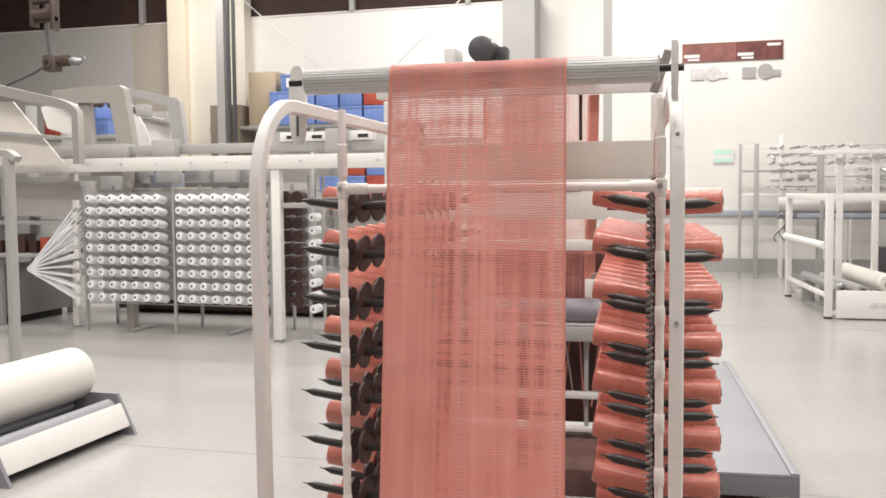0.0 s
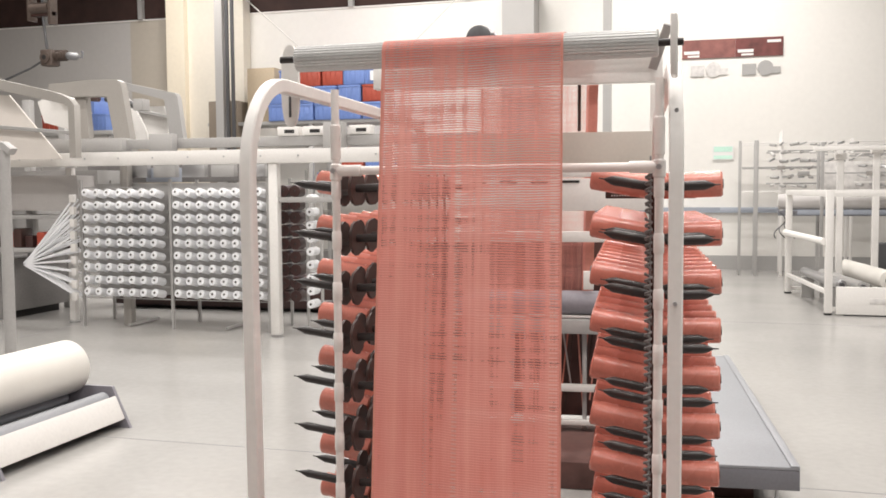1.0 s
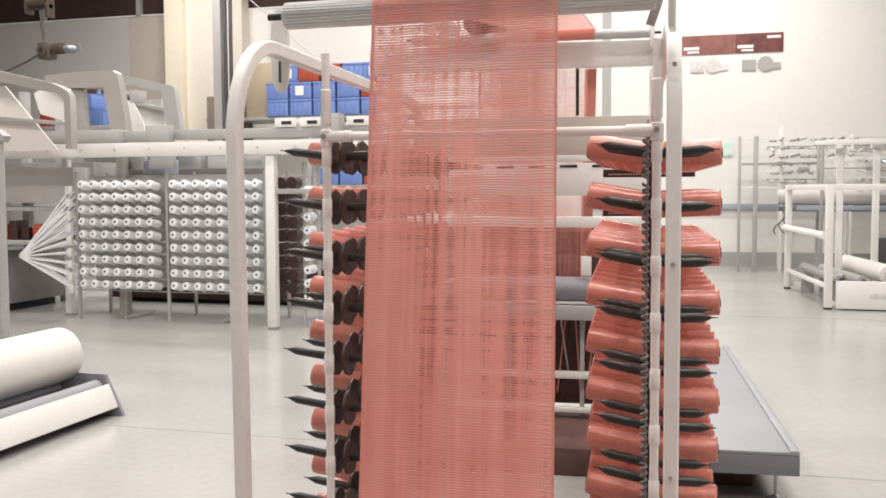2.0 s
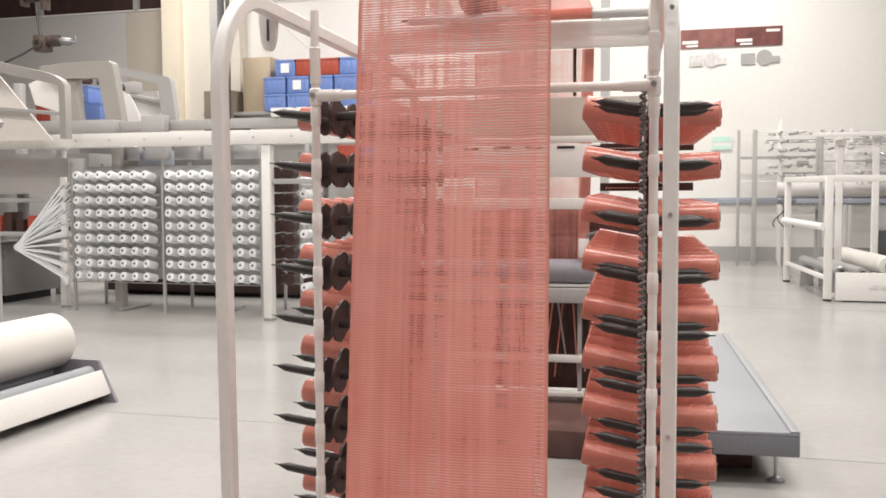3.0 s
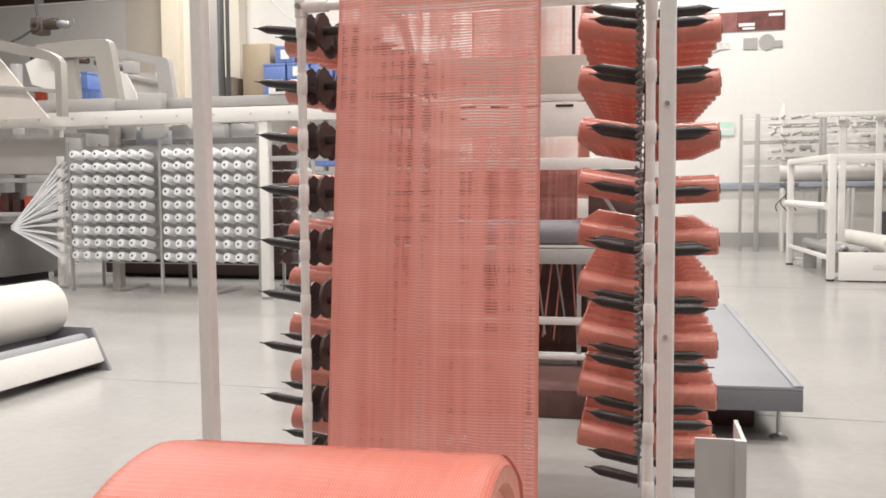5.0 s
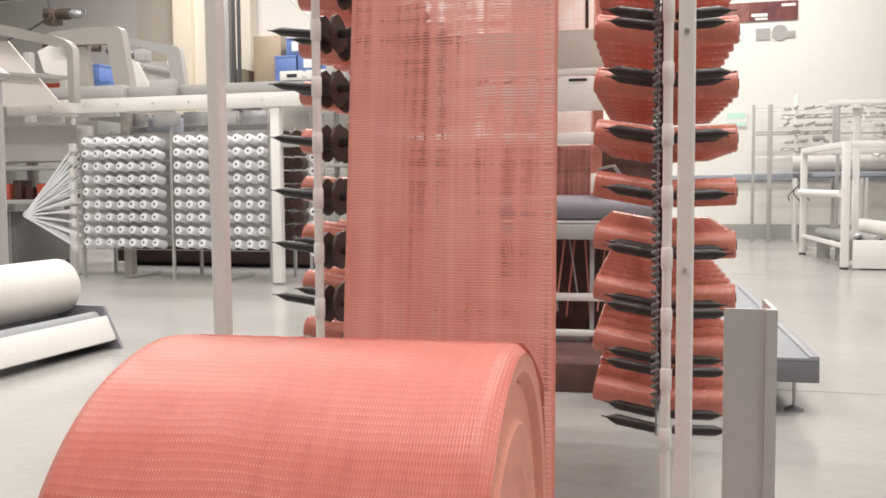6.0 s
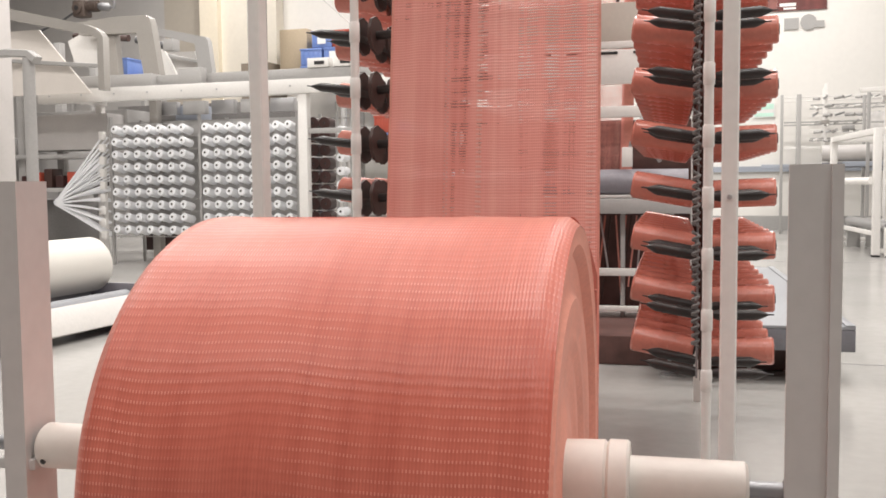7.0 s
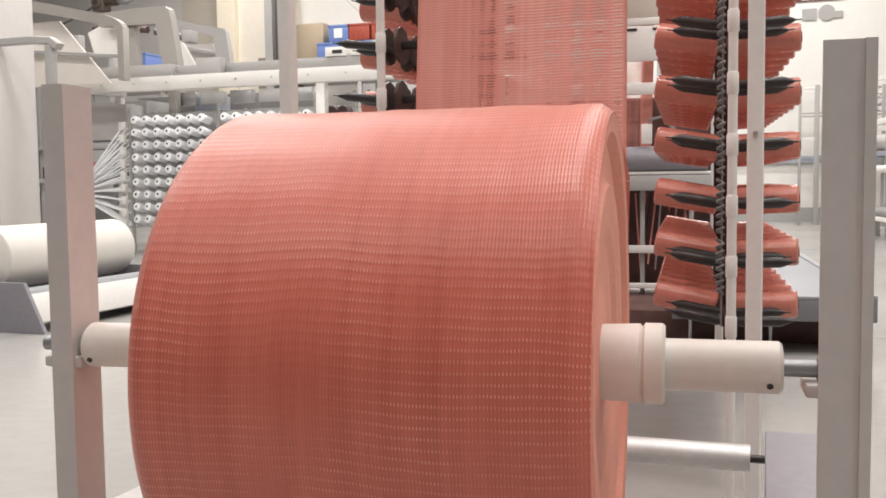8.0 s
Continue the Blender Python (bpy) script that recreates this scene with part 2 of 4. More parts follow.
M_lamp = bpy.data.materials.new("lamp_diffuser")
M_lamp.use_nodes = True
M_lamp.node_tree.nodes["Principled BSDF"].inputs["Emission Color"].default_value = (1, 0.95, 0.9, 1)
M_lamp.node_tree.nodes["Principled BSDF"].inputs["Emission Strength"].default_value = 6.0


# ---- mesh helpers ----
def box(bm, x0, x1, y0, y1, z0, z1, bevel=0.0):
    vs = [bm.verts.new((x, y, z)) for x in (x0, x1) for y in (y0, y1) for z in (z0, z1)]
    faces = [(0, 1, 3, 2), (4, 6, 7, 5), (0, 4, 5, 1), (2, 3, 7, 6), (0, 2, 6, 4), (1, 5, 7, 3)]
    fs = [bm.faces.new([vs[i] for i in f]) for f in faces]
    if bevel:
        es = list({e for f in fs for e in f.edges})
        bmesh.ops.bevel(bm, geom=es, offset=bevel, segments=2, affect="EDGES", profile=0.5)
    return bm


def axes_for(d):
    d = d.normalized()
    a = Vector((0, 0, 1)) if abs(d.z) < 0.9 else Vector((1, 0, 0))
    s = d.cross(a).normalized()
    return s, s.cross(d).normalized()


def lathe(bm, p0, p1, profile, seg=20):
    """Turn a profile of (share along p0..p1, radius) round the line p0 to p1."""
    p0, p1 = Vector(p0), Vector(p1)
    s, t = axes_for(p1 - p0)
    rings = []
    for f, r in profile:
        c = p0.lerp(p1, f)
        if r < 1e-6:
            rings.append([bm.verts.new(c)])
        else:
            rings.append([bm.verts.new(c + r * (math.cos(a) * s + math.sin(a) * t)) for a in (2 * math.pi * k / seg for k in range(seg))])
    for a, b in zip(rings, rings[1:]):
        for k in range(seg):
            j = (k + 1) % seg
            if len(a) == 1 and len(b) == 1:
                continue
            if len(a) == 1:
                bm.faces.new((a[0], b[j], b[k]))
            elif len(b) == 1:
                bm.faces.new((a[k], a[j], b[0]))
            else:
                bm.faces.new((a[k], a[j], b[j], b[k]))
    for ring, flip in ((rings[0], True), (rings[-1], False)):
        if len(ring) > 2:
            bm.faces.new(ring[::-1] if flip else ring)
    return bm


def rod(bm, p0, p1, r, seg=12):
    return lathe(bm, p0, p1, [(0, r), (1, r)], seg)


def sweep(bm, pts, half_a, half_b, side, round_=False, seg=12):
    """A bar swept along pts; side is the axis of half_a across it."""
    pts = [Vector(p) for p in pts]
    side = Vector(side).normalized()
    rings = []
    for i, p in enumerate(pts):
        d = (pts[min(i + 1, len(pts) - 1)] - pts[max(i - 1, 0)]).normalized()
        a = (side - d * side.dot(d)).normalized()
        b = d.cross(a).normalized()
        if round_:
            rings.append([bm.verts.new(p + half_a * (math.cos(q) * a + math.sin(q) * b)) for q in (2 * math.pi * k / seg for k in range(seg))])
        else:
            c = 0.8
            rings.append([bm.verts.new(p + half_a * u * a + half_b * v * b) for u, v in ((1, c), (c, 1), (-c, 1), (-1, c), (-1, -c), (-c, -1), (c, -1), (1, -c))])
    n = len(rings[0])
    for r0, r1 in zip(rings, rings[1:]):
        for k in range(n):
            bm.faces.new((r0[k], r0[(k + 1) % n], r1[(k + 1) % n], r1[k]))
    bm.faces.new(rings[0][::-1])
    bm.faces.new(rings[-1])
    return bm


def mesh_from(bm, name, material, smooth=True):
    bmesh.ops.recalc_face_normals(bm, faces=bm.faces)
    me = bpy.data.meshes.new(name)
    bm.to_mesh(me)
    bm.free()
    me.materials.append(material)
    if smooth:
        for p in me.polygons:
            p.use_smooth = True
        me.set_sharp_from_angle(angle=radians(38))
    return me


def part(name, bm, material, parent=None, label="", kind=""):
    ob = new(name, mesh_from(bm, name, material))
    if parent is not None:
        ob.parent = parent
    return tagged(ob, label=label, kind=kind)


def thing(name, label, category, at=(0, 0, 0), turn=0.0, group="", kind=""):
    ob = new(name)
    ob.matrix_basis = pose(*at, 0, 0, turn)
    return tagged(ob, label=label, category=category, group=group, kind=kind)


def B():
    return bmesh.new()


def boxpart(name, dims, material, parent=None, label="", bevel=0.004):
    return part(name, box(B(), *dims, bevel), material, parent, label)


# ---- the hall ----
def structure(name, dims, material, bevel=0.0, label=""):
    return tagged(part(name, box(B(), *dims, bevel), material), label=label, kind="structure")


structure("floor", (-24, 16, -8, 24.3, -0.2, 0.0), M_floor, label="pale polished concrete floor of the hall")
structure("wall_north", (-12.2, 16, 24.0, 24.3, 0, 6.45), M_wall, label="bright white painted hall wall")
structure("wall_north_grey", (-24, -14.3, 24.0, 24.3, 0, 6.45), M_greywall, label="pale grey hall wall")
# same wall; shade falling on this strip is put into its beige colour
structure("wall_north_shade", (-14.3, -12.2, 24.0, 24.3, 0, 6.45), M_shadewall, label="strip of hall wall with its shade put into a beige colour")
# near-black colour stands in for the unlit space under the roof
structure("wall_upper", (-24, 16, 24.05, 24.3, 6.45, 9.0), M_unlitwall, label="upper hall wall coloured near black to stand for unlit space")
# unseen walls and ceiling, coloured dark to cut the light they bounce
structure("wall_south", (-24, 16, -8.3, -8, 0, 9.0), M_lowbounce)
structure("wall_west", (-24.3, -24, -8, 24.3, 0, 9.0), M_lowbounce)
structure("wall_east", (16, 16.3, -8, 24.3, 0, 9.0), M_lowbounce)
structure("ceiling", (-24, 16, -8, 24.3, 9.0, 9.2), M_lowbounce)


def ceiling_light(x, y, watts):
    t = thing("ceiling_light", "long white ceiling light with a glowing diffuser", "ceiling light", (x, y, 8.4), group="hall ceiling lights")
    boxpart("housing", (-1.2, 1.2, -0.16, 0.16, 0.03, 0.14), M_white, t)
    boxpart("diffuser", (-1.16, 1.16, -0.13, 0.13, 0.0, 0.028), M_lamp, t)
    for sx in (-0.9, 0.9):
        part("hanger", rod(B(), (sx, 0, 0.13), (sx, 0, 0.62), 0.008, 6), M_steel, t)
    la = bpy.data.lights.new("ceiling_lamp", "AREA")
    la.shape, la.size, la.size_y, la.energy, la.color = "RECTANGLE", 2.3, 0.5, watts, (1.0, 0.955, 0.915)
    lo = new("ceiling_lamp", la)
    lo.location = (x, y, 8.36)


for ly, share in ((-1.5, 0.68), (3.2, 0.98), (7.0, 0.85), (11.5, 0.85), (16.0, 0.9), (20.8, 1.5)):
    for lx in (-11, -5, 1, 7):
        if not (lx == 7 and ly > 15):
            ceiling_light(lx, ly, LAMP_WATTS * share * (0.70 if lx < -3 and ly < 5 else 1.25 if lx < -3 and ly < 12 else 0.85 if lx < -3 and ly > 20 else 1.0))

SKEW = -0.075     # the machine's depth runs slightly across the hall


# ---- cloth stand in front ----
AX_Y, AX_Z, ROLL_R = 2.765, 0.703, 0.339


def cloth_roll():
    t = thing("fabric_roll", "large roll of coral red leno fabric on its axle", "fabric roll", (0.2505, AX_Y, AX_Z), 4.3)
    bm = B()
    uvl = bm.loops.layers.uv.new("UVMap")
    n, rows_, half = 128, 36, 0.2585
    rings = []
    for i in range(rows_ + 1):
        x = -half + 2 * half * i / rows_
        e = 1 - 0.035 * max(0, (abs(x) / half - 0.93) / 0.07) ** 2
        ring = []
        for k in range(n):
            a = 2 * math.pi * k / n + 1.25 * math.pi
            r = ROLL_R * e + 0.0018 * noise.noise((x * 9, math.cos(a) * 2, math.sin(a) * 2)) + 0.001 * noise.noise((x * 40, math.cos(a), math.sin(a)))
            ring.append(bm.verts.new((x, -r * math.cos(a), r * math.sin(a))))
        rings.append(ring)
    for i in range(rows_):
        for k in range(n):
            j = (k + 1) % n
            f = bm.faces.new((rings[i][k], rings[i + 1][k], rings[i + 1][j], rings[i][j]))
            for lp, (uu, kk) in zip(f.loops, ((i, k), (i + 1, k), (i + 1, k + 1), (i, k + 1))):
                lp[uvl].uv = (2 * half * uu / rows_, 2 * math.pi * ROLL_R * kk / n)
    part("cloth", bm, M_roll, t)
    for s in (-1, 1):
        bm = B()
        prof = []
        for k in range(26):
            r = ROLL_R * 0.965 - k * (ROLL_R * 0.965 - 0.0338) / 25
            prof.append((r, s * (half - 0.004 - 0.0008 * (k % 2) + 0.002 * math.sin(k * 0.9) - (0 if k < 3 else 0.011 if k < 8 else 0.004 if k < 14 else 0.013))))
        prof[0] = (ROLL_R * 0.965, s * half)
        rings = [[bm.verts.new((x, -r * math.cos(2 * math.pi * q / 72), r * math.sin(2 * math.pi * q / 72))) for q in range(72)] for r, x in prof]
        for a, b in zip(rings, rings[1:]):
            for q in range(72):
                bm.faces.new((a[q], a[(q + 1) % 72], b[(q + 1) % 72], b[q]))
        part("wound_end", bm, M_woundend, t, "spiral end of the wound layers")
    return t


def axle():
    t = thing("winding_axle", "ivory plastic winding axle with collar and steel journals", "axle", (0.24, AX_Y, AX_Z), 4.3)
    part("core_tube", lathe(B(), (-0.52, 0, 0), (0.478, 0, 0), [(0, 0.030), (0.004, 0.0335), (0.996, 0.0335), (1, 0.030)], 32), M_pvc, t)
    part("collar", lathe(B(), (0.249, 0, 0), (0.334, 0, 0), [(0, 0.050), (0.62, 0.052), (0.66, 0.048), (0.70, 0.053), (0.96, 0.053), (1, 0.05)], 32), M_pvc, t)
    for x0, x1 in ((0.478, 0.56), (-0.60, -0.52)):
        part("journal", lathe(B(), (x0, 0, 0), (x1, 0, 0), [(0, 0.011), (0.5, 0.011), (0.52, 0.0145), (1, 0.0145)], 20), M_darksteel, t)
    for x in (0.462, -0.506):
        part("grub_screw", rod(B(), (x, -0.033, 0.004), (x, -0.0350, 0.0045), 0.0042, 10), M_black, t)
    return t


def stand_post(name, x, mirrored, z1):
    """Folded channel post: a web across and two flanges."""
    s = -1 if mirrored else 1
    t = thing(name, "warm grey folded steel channel post of the roll stand", "post", (x, AX_Y + 0.075 * (x - 0.24), 0), 4.3, group="roll stand posts")
    if mirrored:
        outline = [(-0.014, -0.035), (-0.014, 0.035), (-0.009, 0.035), (-0.009, -0.030), (0.022, -0.030), (0.022, -0.035)]
    else:
        outline = [(-0.028, -0.05), (-0.028, -0.045), (0.026, -0.045), (0.026, 0.05), (0.031, 0.05), (0.031, -0.056), (0.018, -0.056), (0.018, -0.05)]
    bm = B()
    lo = [bm.verts.new((s * a, b, 0)) for a, b in outline]
    hi = [bm.verts.new((s * a, b, z1)) for a, b in outline]
    for k in range(len(outline)):
        j = (k + 1) % len(outline)
        bm.faces.new((lo[k], lo[j], hi[j], hi[k]))
    bm.faces.new(lo)
    bm.faces.new(hi)
    part("channel", bm, M_postgrey, t)
    boxpart("foot_plate", (-0.07, 0.07, -0.16, 0.22, 0.0, 0.012), M_postgrey, t)
    boxpart("axle_rest", (-0.040, 0.024, -0.029, 0.034, AX_Z - 0.032, AX_Z - 0.0148), M_postgrey, t)
    return t


big_roll = cloth_roll()
big_axle = axle()
stand_post("stand_post", 0.782, False, 1.105)
stand_post("stand_post", -0.303, True, 1.095)

lower = thing("lower_rail", "grey steel tie rail between the stand posts", "rail", (0.22, AX_Y + 0.03, 0.12))
boxpart("rail", (-0.56, 0.56, 0.04, 0.08, 0, 0.05), M_postgrey, lower)
boxpart("bracket", (0.48, 0.60, 0.08, 0.80, 0.16, 0.30), M_violetgrey, lower, "grey bracket holding the guide roller")
boxpart("bracket", (-0.80, -0.56, 0.08, 0.62, 0.14, 0.18), M_postgrey, lower)

guide = thing("guide_roller", "slim steel guide roller under the hanging fabric", "roller", (0.27, 3.637, 0.346))
part("barrel", rod(B(), (-0.55, 0, 0), (0.40, 0, 0), 0.029, 28), M_alu, guide)
part("shaft", rod(B(), (-0.60, 0, 0), (0.50, 0, 0), 0.009, 12), M_dark, guide)


# ---- hanging fabric ----
def sheet(name, path, xs, material, label, width=0.51, fold=0.003):
    """Cloth along path of (y, z); xs gives (x left, x right) for each point."""
    bm = B()
    uvl = bm.loops.layers.uv.new("UVMap")
    dist = [0.0]
    for a, b in zip(path, path[1:]):
        dist.append(dist[-1] + math.dist(a, b))
    cols = 40
    grid = []
    for (y, z), (xa, xb), d in zip(path, xs, dist):
        grid.append([bm.verts.new((xa + (xb - xa) * k / cols + 0.0012 * noise.noise((0, d * 14, k * 0.4)) * (k in (0, cols)), y + fold * noise.noise((k * 0.22, d * 0.5, 3)), z)) for k in range(cols + 1)])
    for i in range(len(path) - 1):
        for k in range(cols):
            f = bm.faces.new((grid[i][k], grid[i][k + 1], grid[i + 1][k + 1], grid[i + 1][k]))
            for lp, (ii, kk) in zip(f.loops, ((i, k), (i, k + 1), (i + 1, k + 1), (i + 1, k))):
                lp[uvl].uv = (width * kk / cols, dist[ii])
    me = bpy.data.meshes.new(name)
    bm.to_mesh(me)
    bm.free()
    me.materials.append(material)
    for p in me.polygons:
        p.use_smooth = True
    return new(name, me)


TOP_Y, TOP_Z, TOP_R = 3.90, 2.277, 0.037
SPEED = 0.030                 # metres of cloth a second
DRIFT = 8.0 * SPEED           # run of the cloth over the whole shot
MOVES = []                    # (thing or part, its rows), keyed in motions()
TIMES = [0.0, 0.1] + [0.25 * k for k in range(1, 32)] + [7.9, 8.0]
REAR_C, TOP_C, GUIDE_C, ROLL_C = (7.90, 2.822), (TOP_Y, TOP_Z), (3.637, 0.346), (AX_Y, AX_Z)
REAR_RAD, TOP_RAD, GUIDE_RAD, WOUND_RAD = 0.0375, 0.039, 0.031, 0.343


def heading(c0, c1, offset):
    """Fall of the tangent between two rollers whose centres the cloth clears by offset in all."""
    dy, dz = c1[0] - c0[0], c1[1] - c0[1]
    return math.asin(offset / math.hypot(dy, dz)) - math.atan2(dz, -dy)


TH_IN = heading(REAR_C, TOP_C, TOP_RAD - REAR_RAD)
TH_HANG = heading(TOP_C, GUIDE_C, TOP_RAD + GUIDE_RAD)
TH_TAIL = heading(GUIDE_C, ROLL_C, -GUIDE_RAD - WOUND_RAD)


def on_roller(c, r, th):
    return Vector((c[0] - r * math.sin(th), c[1] + r * math.cos(th)))


LEGS = []                     # straight or curved legs of the cloth's way: start, end, then their shape
run = 0.0
for shape in (("line", on_roller(REAR_C, REAR_RAD, TH_IN), on_roller(TOP_C, TOP_RAD, TH_IN), TH_IN),
              ("arc", TOP_C, TOP_RAD, TH_IN, TH_HANG),
              ("line", on_roller(TOP_C, TOP_RAD, TH_HANG), on_roller(GUIDE_C, -GUIDE_RAD, TH_HANG), TH_HANG),
              ("arc", GUIDE_C, -GUIDE_RAD, TH_HANG, TH_TAIL),
              ("line", on_roller(GUIDE_C, -GUIDE_RAD, TH_TAIL), on_roller(ROLL_C, WOUND_RAD, TH_TAIL), TH_TAIL),
              ("arc", ROLL_C, WOUND_RAD, TH_TAIL, TH_TAIL + 1.2)):
    size = (shape[2] - shape[1]).length if shape[0] == "line" else abs(shape[2] * (shape[4] - shape[3]))
    LEGS.append((run, run + size, shape))
    run += size
S_TOP, S_HANG, S_GUIDE, S_TAIL, S_ROLL = (leg[0] for leg in LEGS[1:])


def cloth_way(d):
    """Pose of the cloth's middle line at d metres along its way, and its width there."""
    for s0, s1, shape in LEGS:
        if d <= s1:
            break
    if shape[0] == "line":
        p, th = shape[1] + (shape[2] - shape[1]) * ((d - s0) / (s1 - s0)), shape[3]
    else:
        th = shape[3] + (shape[4] - shape[3]) * (d - s0) / (s1 - s0)
        p = on_roller(shape[1], shape[2], th)
    marks = (0.0, S_TOP, S_HANG, S_GUIDE, S_TAIL, S_ROLL)
    mid = float(np.interp(d, marks, (-0.2435, 0.1305, 0.1305, 0.1385, 0.1385, 0.2505)))
    if d < 0:
        mid += 0.0926 * d
    wide = float(np.interp(d, marks, (0.503, 0.503, 0.503, 0.527, 0.520, 0.480)))
    turn = float(np.interp(d, marks, (0, 0, 0, 0, 0, 4.3)))
    return pose(mid, p.x, p.y, math.degrees(th), 0, turn), wide


def cloth_piece(name, d0, d1, steps, local=None, fold=0.0):
    """Cloth between two places on its way, in the fabric's space or about one pose; v runs with the cloth."""
    bm = B()
    uvl = bm.loops.layers.uv.new("UVMap")
    cols = [0.0, 0.006] + [0.006 + 0.491 * k / 30 for k in range(1, 30)] + [0.497, 0.503]
    grid = []
    for i in range(steps + 1):
        d = d0 + (d1 - d0) * i / steps
        m, wide = cloth_way(d)
        row = []
        for c in cols:
            x = (c / 0.503 - 0.5) * wide
            edge = 0.0010 * noise.noise((0, d * 14, c * 40)) * (c in (0.0, 0.503))
            if local is None:
                row.append(bm.verts.new(m @ Vector((x + edge, 0, fold * noise.noise((c * 18, d * 0.5, 3))))))
            else:
                row.append(bm.verts.new((x + edge, local - d, 0)))
        grid.append(row)
    for i in range(steps):
        for k in range(len(cols) - 1):
            f = bm.faces.new((grid[i][k], grid[i][k + 1], grid[i + 1][k + 1], grid[i + 1][k]))
            f.material_index = 1 if k in (0, len(cols) - 2) else 0
            f.smooth = True
            for lp, (ii, kk) in zip(f.loops, ((i, k), (i, k + 1), (i + 1, k + 1), (i + 1, k))):
                lp[uvl].uv = (cols[kk], d0 + (d1 - d0) * ii / steps)
    me = bpy.data.meshes.new(name)
    bm.to_mesh(me)
    bm.free()
    me.materials.append(M_fabric)
    me.materials.append(M_selvedge)
    ob = new(name, me)
    ob.parent = fabric
    return ob


fabric = thing("hanging_fabric", "coral red open leno fabric hanging from the top roller", "fabric")
# straight runs of cloth slide as one piece each
for name, d0, d1, leg0, steps in (("incoming_cloth", -DRIFT, S_TOP - DRIFT, 0.0, 24), ("hanging_cloth", S_HANG, S_GUIDE - DRIFT, S_HANG, 60), ("tail_cloth", S_TAIL, S_ROLL - DRIFT, S_TAIL, 16)):
    ob = cloth_piece(name, d0, d1, steps, fold=0.0025 if name == "hanging_cloth" else 0.0)
    a, b = cloth_way(leg0 + 0.02)[0].translation, cloth_way(leg0 + 0.52)[0].translation
    way = (b - a).normalized()
    MOVES.append((ob, [(t, pose(*(way * SPEED * t))) for t in TIMES]))
# and narrow strips run round each roller between them
for d0, size in ((S_TOP - DRIFT, 0.006), (S_GUIDE - DRIFT, 0.012), (S_ROLL - DRIFT, 0.012)):
    stop = {S_TOP - DRIFT: S_HANG, S_GUIDE - DRIFT: S_TAIL, S_ROLL - DRIFT: S_ROLL}[d0]
    count = round((stop - d0) / size)
    size = (stop - d0) / count
    for k in range(count):
        mid = d0 + size * (k + 0.5)
        ob = cloth_piece("cloth_strip", mid - size / 2, mid + size / 2, 1, local=mid)
        MOVES.append((ob, [(t, cloth_way(mid + SPEED * t)[0]) for t in TIMES]))

ring = [(7.90 + 0.0365 * math.sin(2 * math.pi * k / 24), 2.822 + 0.0365 * math.cos(2 * math.pi * k / 24)) for k in range(25)]
wrap = sheet("wrap", ring, [(-0.495, 0.008)] * 25, M_selvedge, "", 0.51, 0.0)
wrap.parent = fabric

def turning(ob, x, y, z, radius, rz=0.0, way=1):
    """Rows of a roller that turns with the cloth on it."""
    MOVES.append((ob, [(t, pose(x, y, z, way * math.degrees(SPEED * t / radius), 0, rz)) for t in TIMES]))


roller = thing("top_roller", "fluted grey aluminium roller carrying the hanging fabric", "roller", (0.117, TOP_Y, TOP_Z))


def fluted(x0, x1, r, flutes=26):
    bm = B()
    n = flutes * 4
    rings = []
    for x, s in ((x0, 0.9), (x0 + 0.004, 1), (x1 - 0.004, 1), (x1, 0.9)):
        rings.append([bm.verts.new((x, s * (r - (0.0028 if k % 4 == 0 else 0)) * math.cos(2 * math.pi * k / n), s * (r - (0.0028 if k % 4 == 0 else 0)) * math.sin(2 * math.pi * k / n))) for k in range(n)])
    for a, b in zip(rings, rings[1:]):
        for k in range(n):
            bm.faces.new((a[k], a[(k + 1) % n], b[(k + 1) % n], b[k]))
    bm.faces.new(rings[0])
    bm.faces.new(rings[-1])
    return bm


part("barrel", fluted(-0.507, 0.507, TOP_R), M_alu, roller)
part("shaft", rod(B(), (-0.56, 0, 0), (0.57, 0, 0), 0.010, 16), M_dark, roller)
turning(roller, 0.117, TOP_Y, TOP_Z, TOP_RAD)

rear = thing("rear_roller", "grey aluminium roller behind the top roller", "roller", (-0.35, 7.90, 2.822), 4.0)
part("barrel", fluted(-0.9, 0.74, 0.034), M_alu, rear)
part("shaft", rod(B(), (-0.95, 0, 0), (0.79, 0, 0), 0.010, 12), M_dark, rear)
turning(rear, -0.35, 7.90, 2.822, REAR_RAD, 4.0)
turning(guide, 0.27, GUIDE_C[0], GUIDE_C[1], GUIDE_RAD, 0.0, -1)
turning(big_roll, 0.2505, AX_Y, AX_Z, ROLL_R, 4.3)
turning(big_axle, 0.24, AX_Y, AX_Z, ROLL_R, 4.3)


# ---- creel frame with its two bobbin wings ----
frame_ = thing("creel_frame", "white tubular steel creel frame with rounded arches", "creel", (0, 0, 0))


def arch(x, y, depth, top):
    pts = [(x, y, 0.0), (x, y, top - 0.30)]
    for k in range(1, 11):
        a = math.pi / 2 * k / 10
        pts.append((x + SKEW * 0.30 * (1 - math.cos(a)), y + 0.30 * (1 - math.cos(a)), top - 0.30 + 0.30 * math.sin(a)))
    for k in range(10, -1, -1):
        a = math.pi / 2 * k / 10
        d = depth - 0.30 * (1 - math.cos(a))
        pts.append((x + SKEW * d, y + d, top - 0.30 + 0.30 * math.sin(a)))
    pts.append((x + SKEW * depth, y + depth, 0.0))
    lean = 0.016 if x < 0 else 0.0
    return [(px + lean * (0.6 - pz / top), py, pz) for px, py, pz in pts]


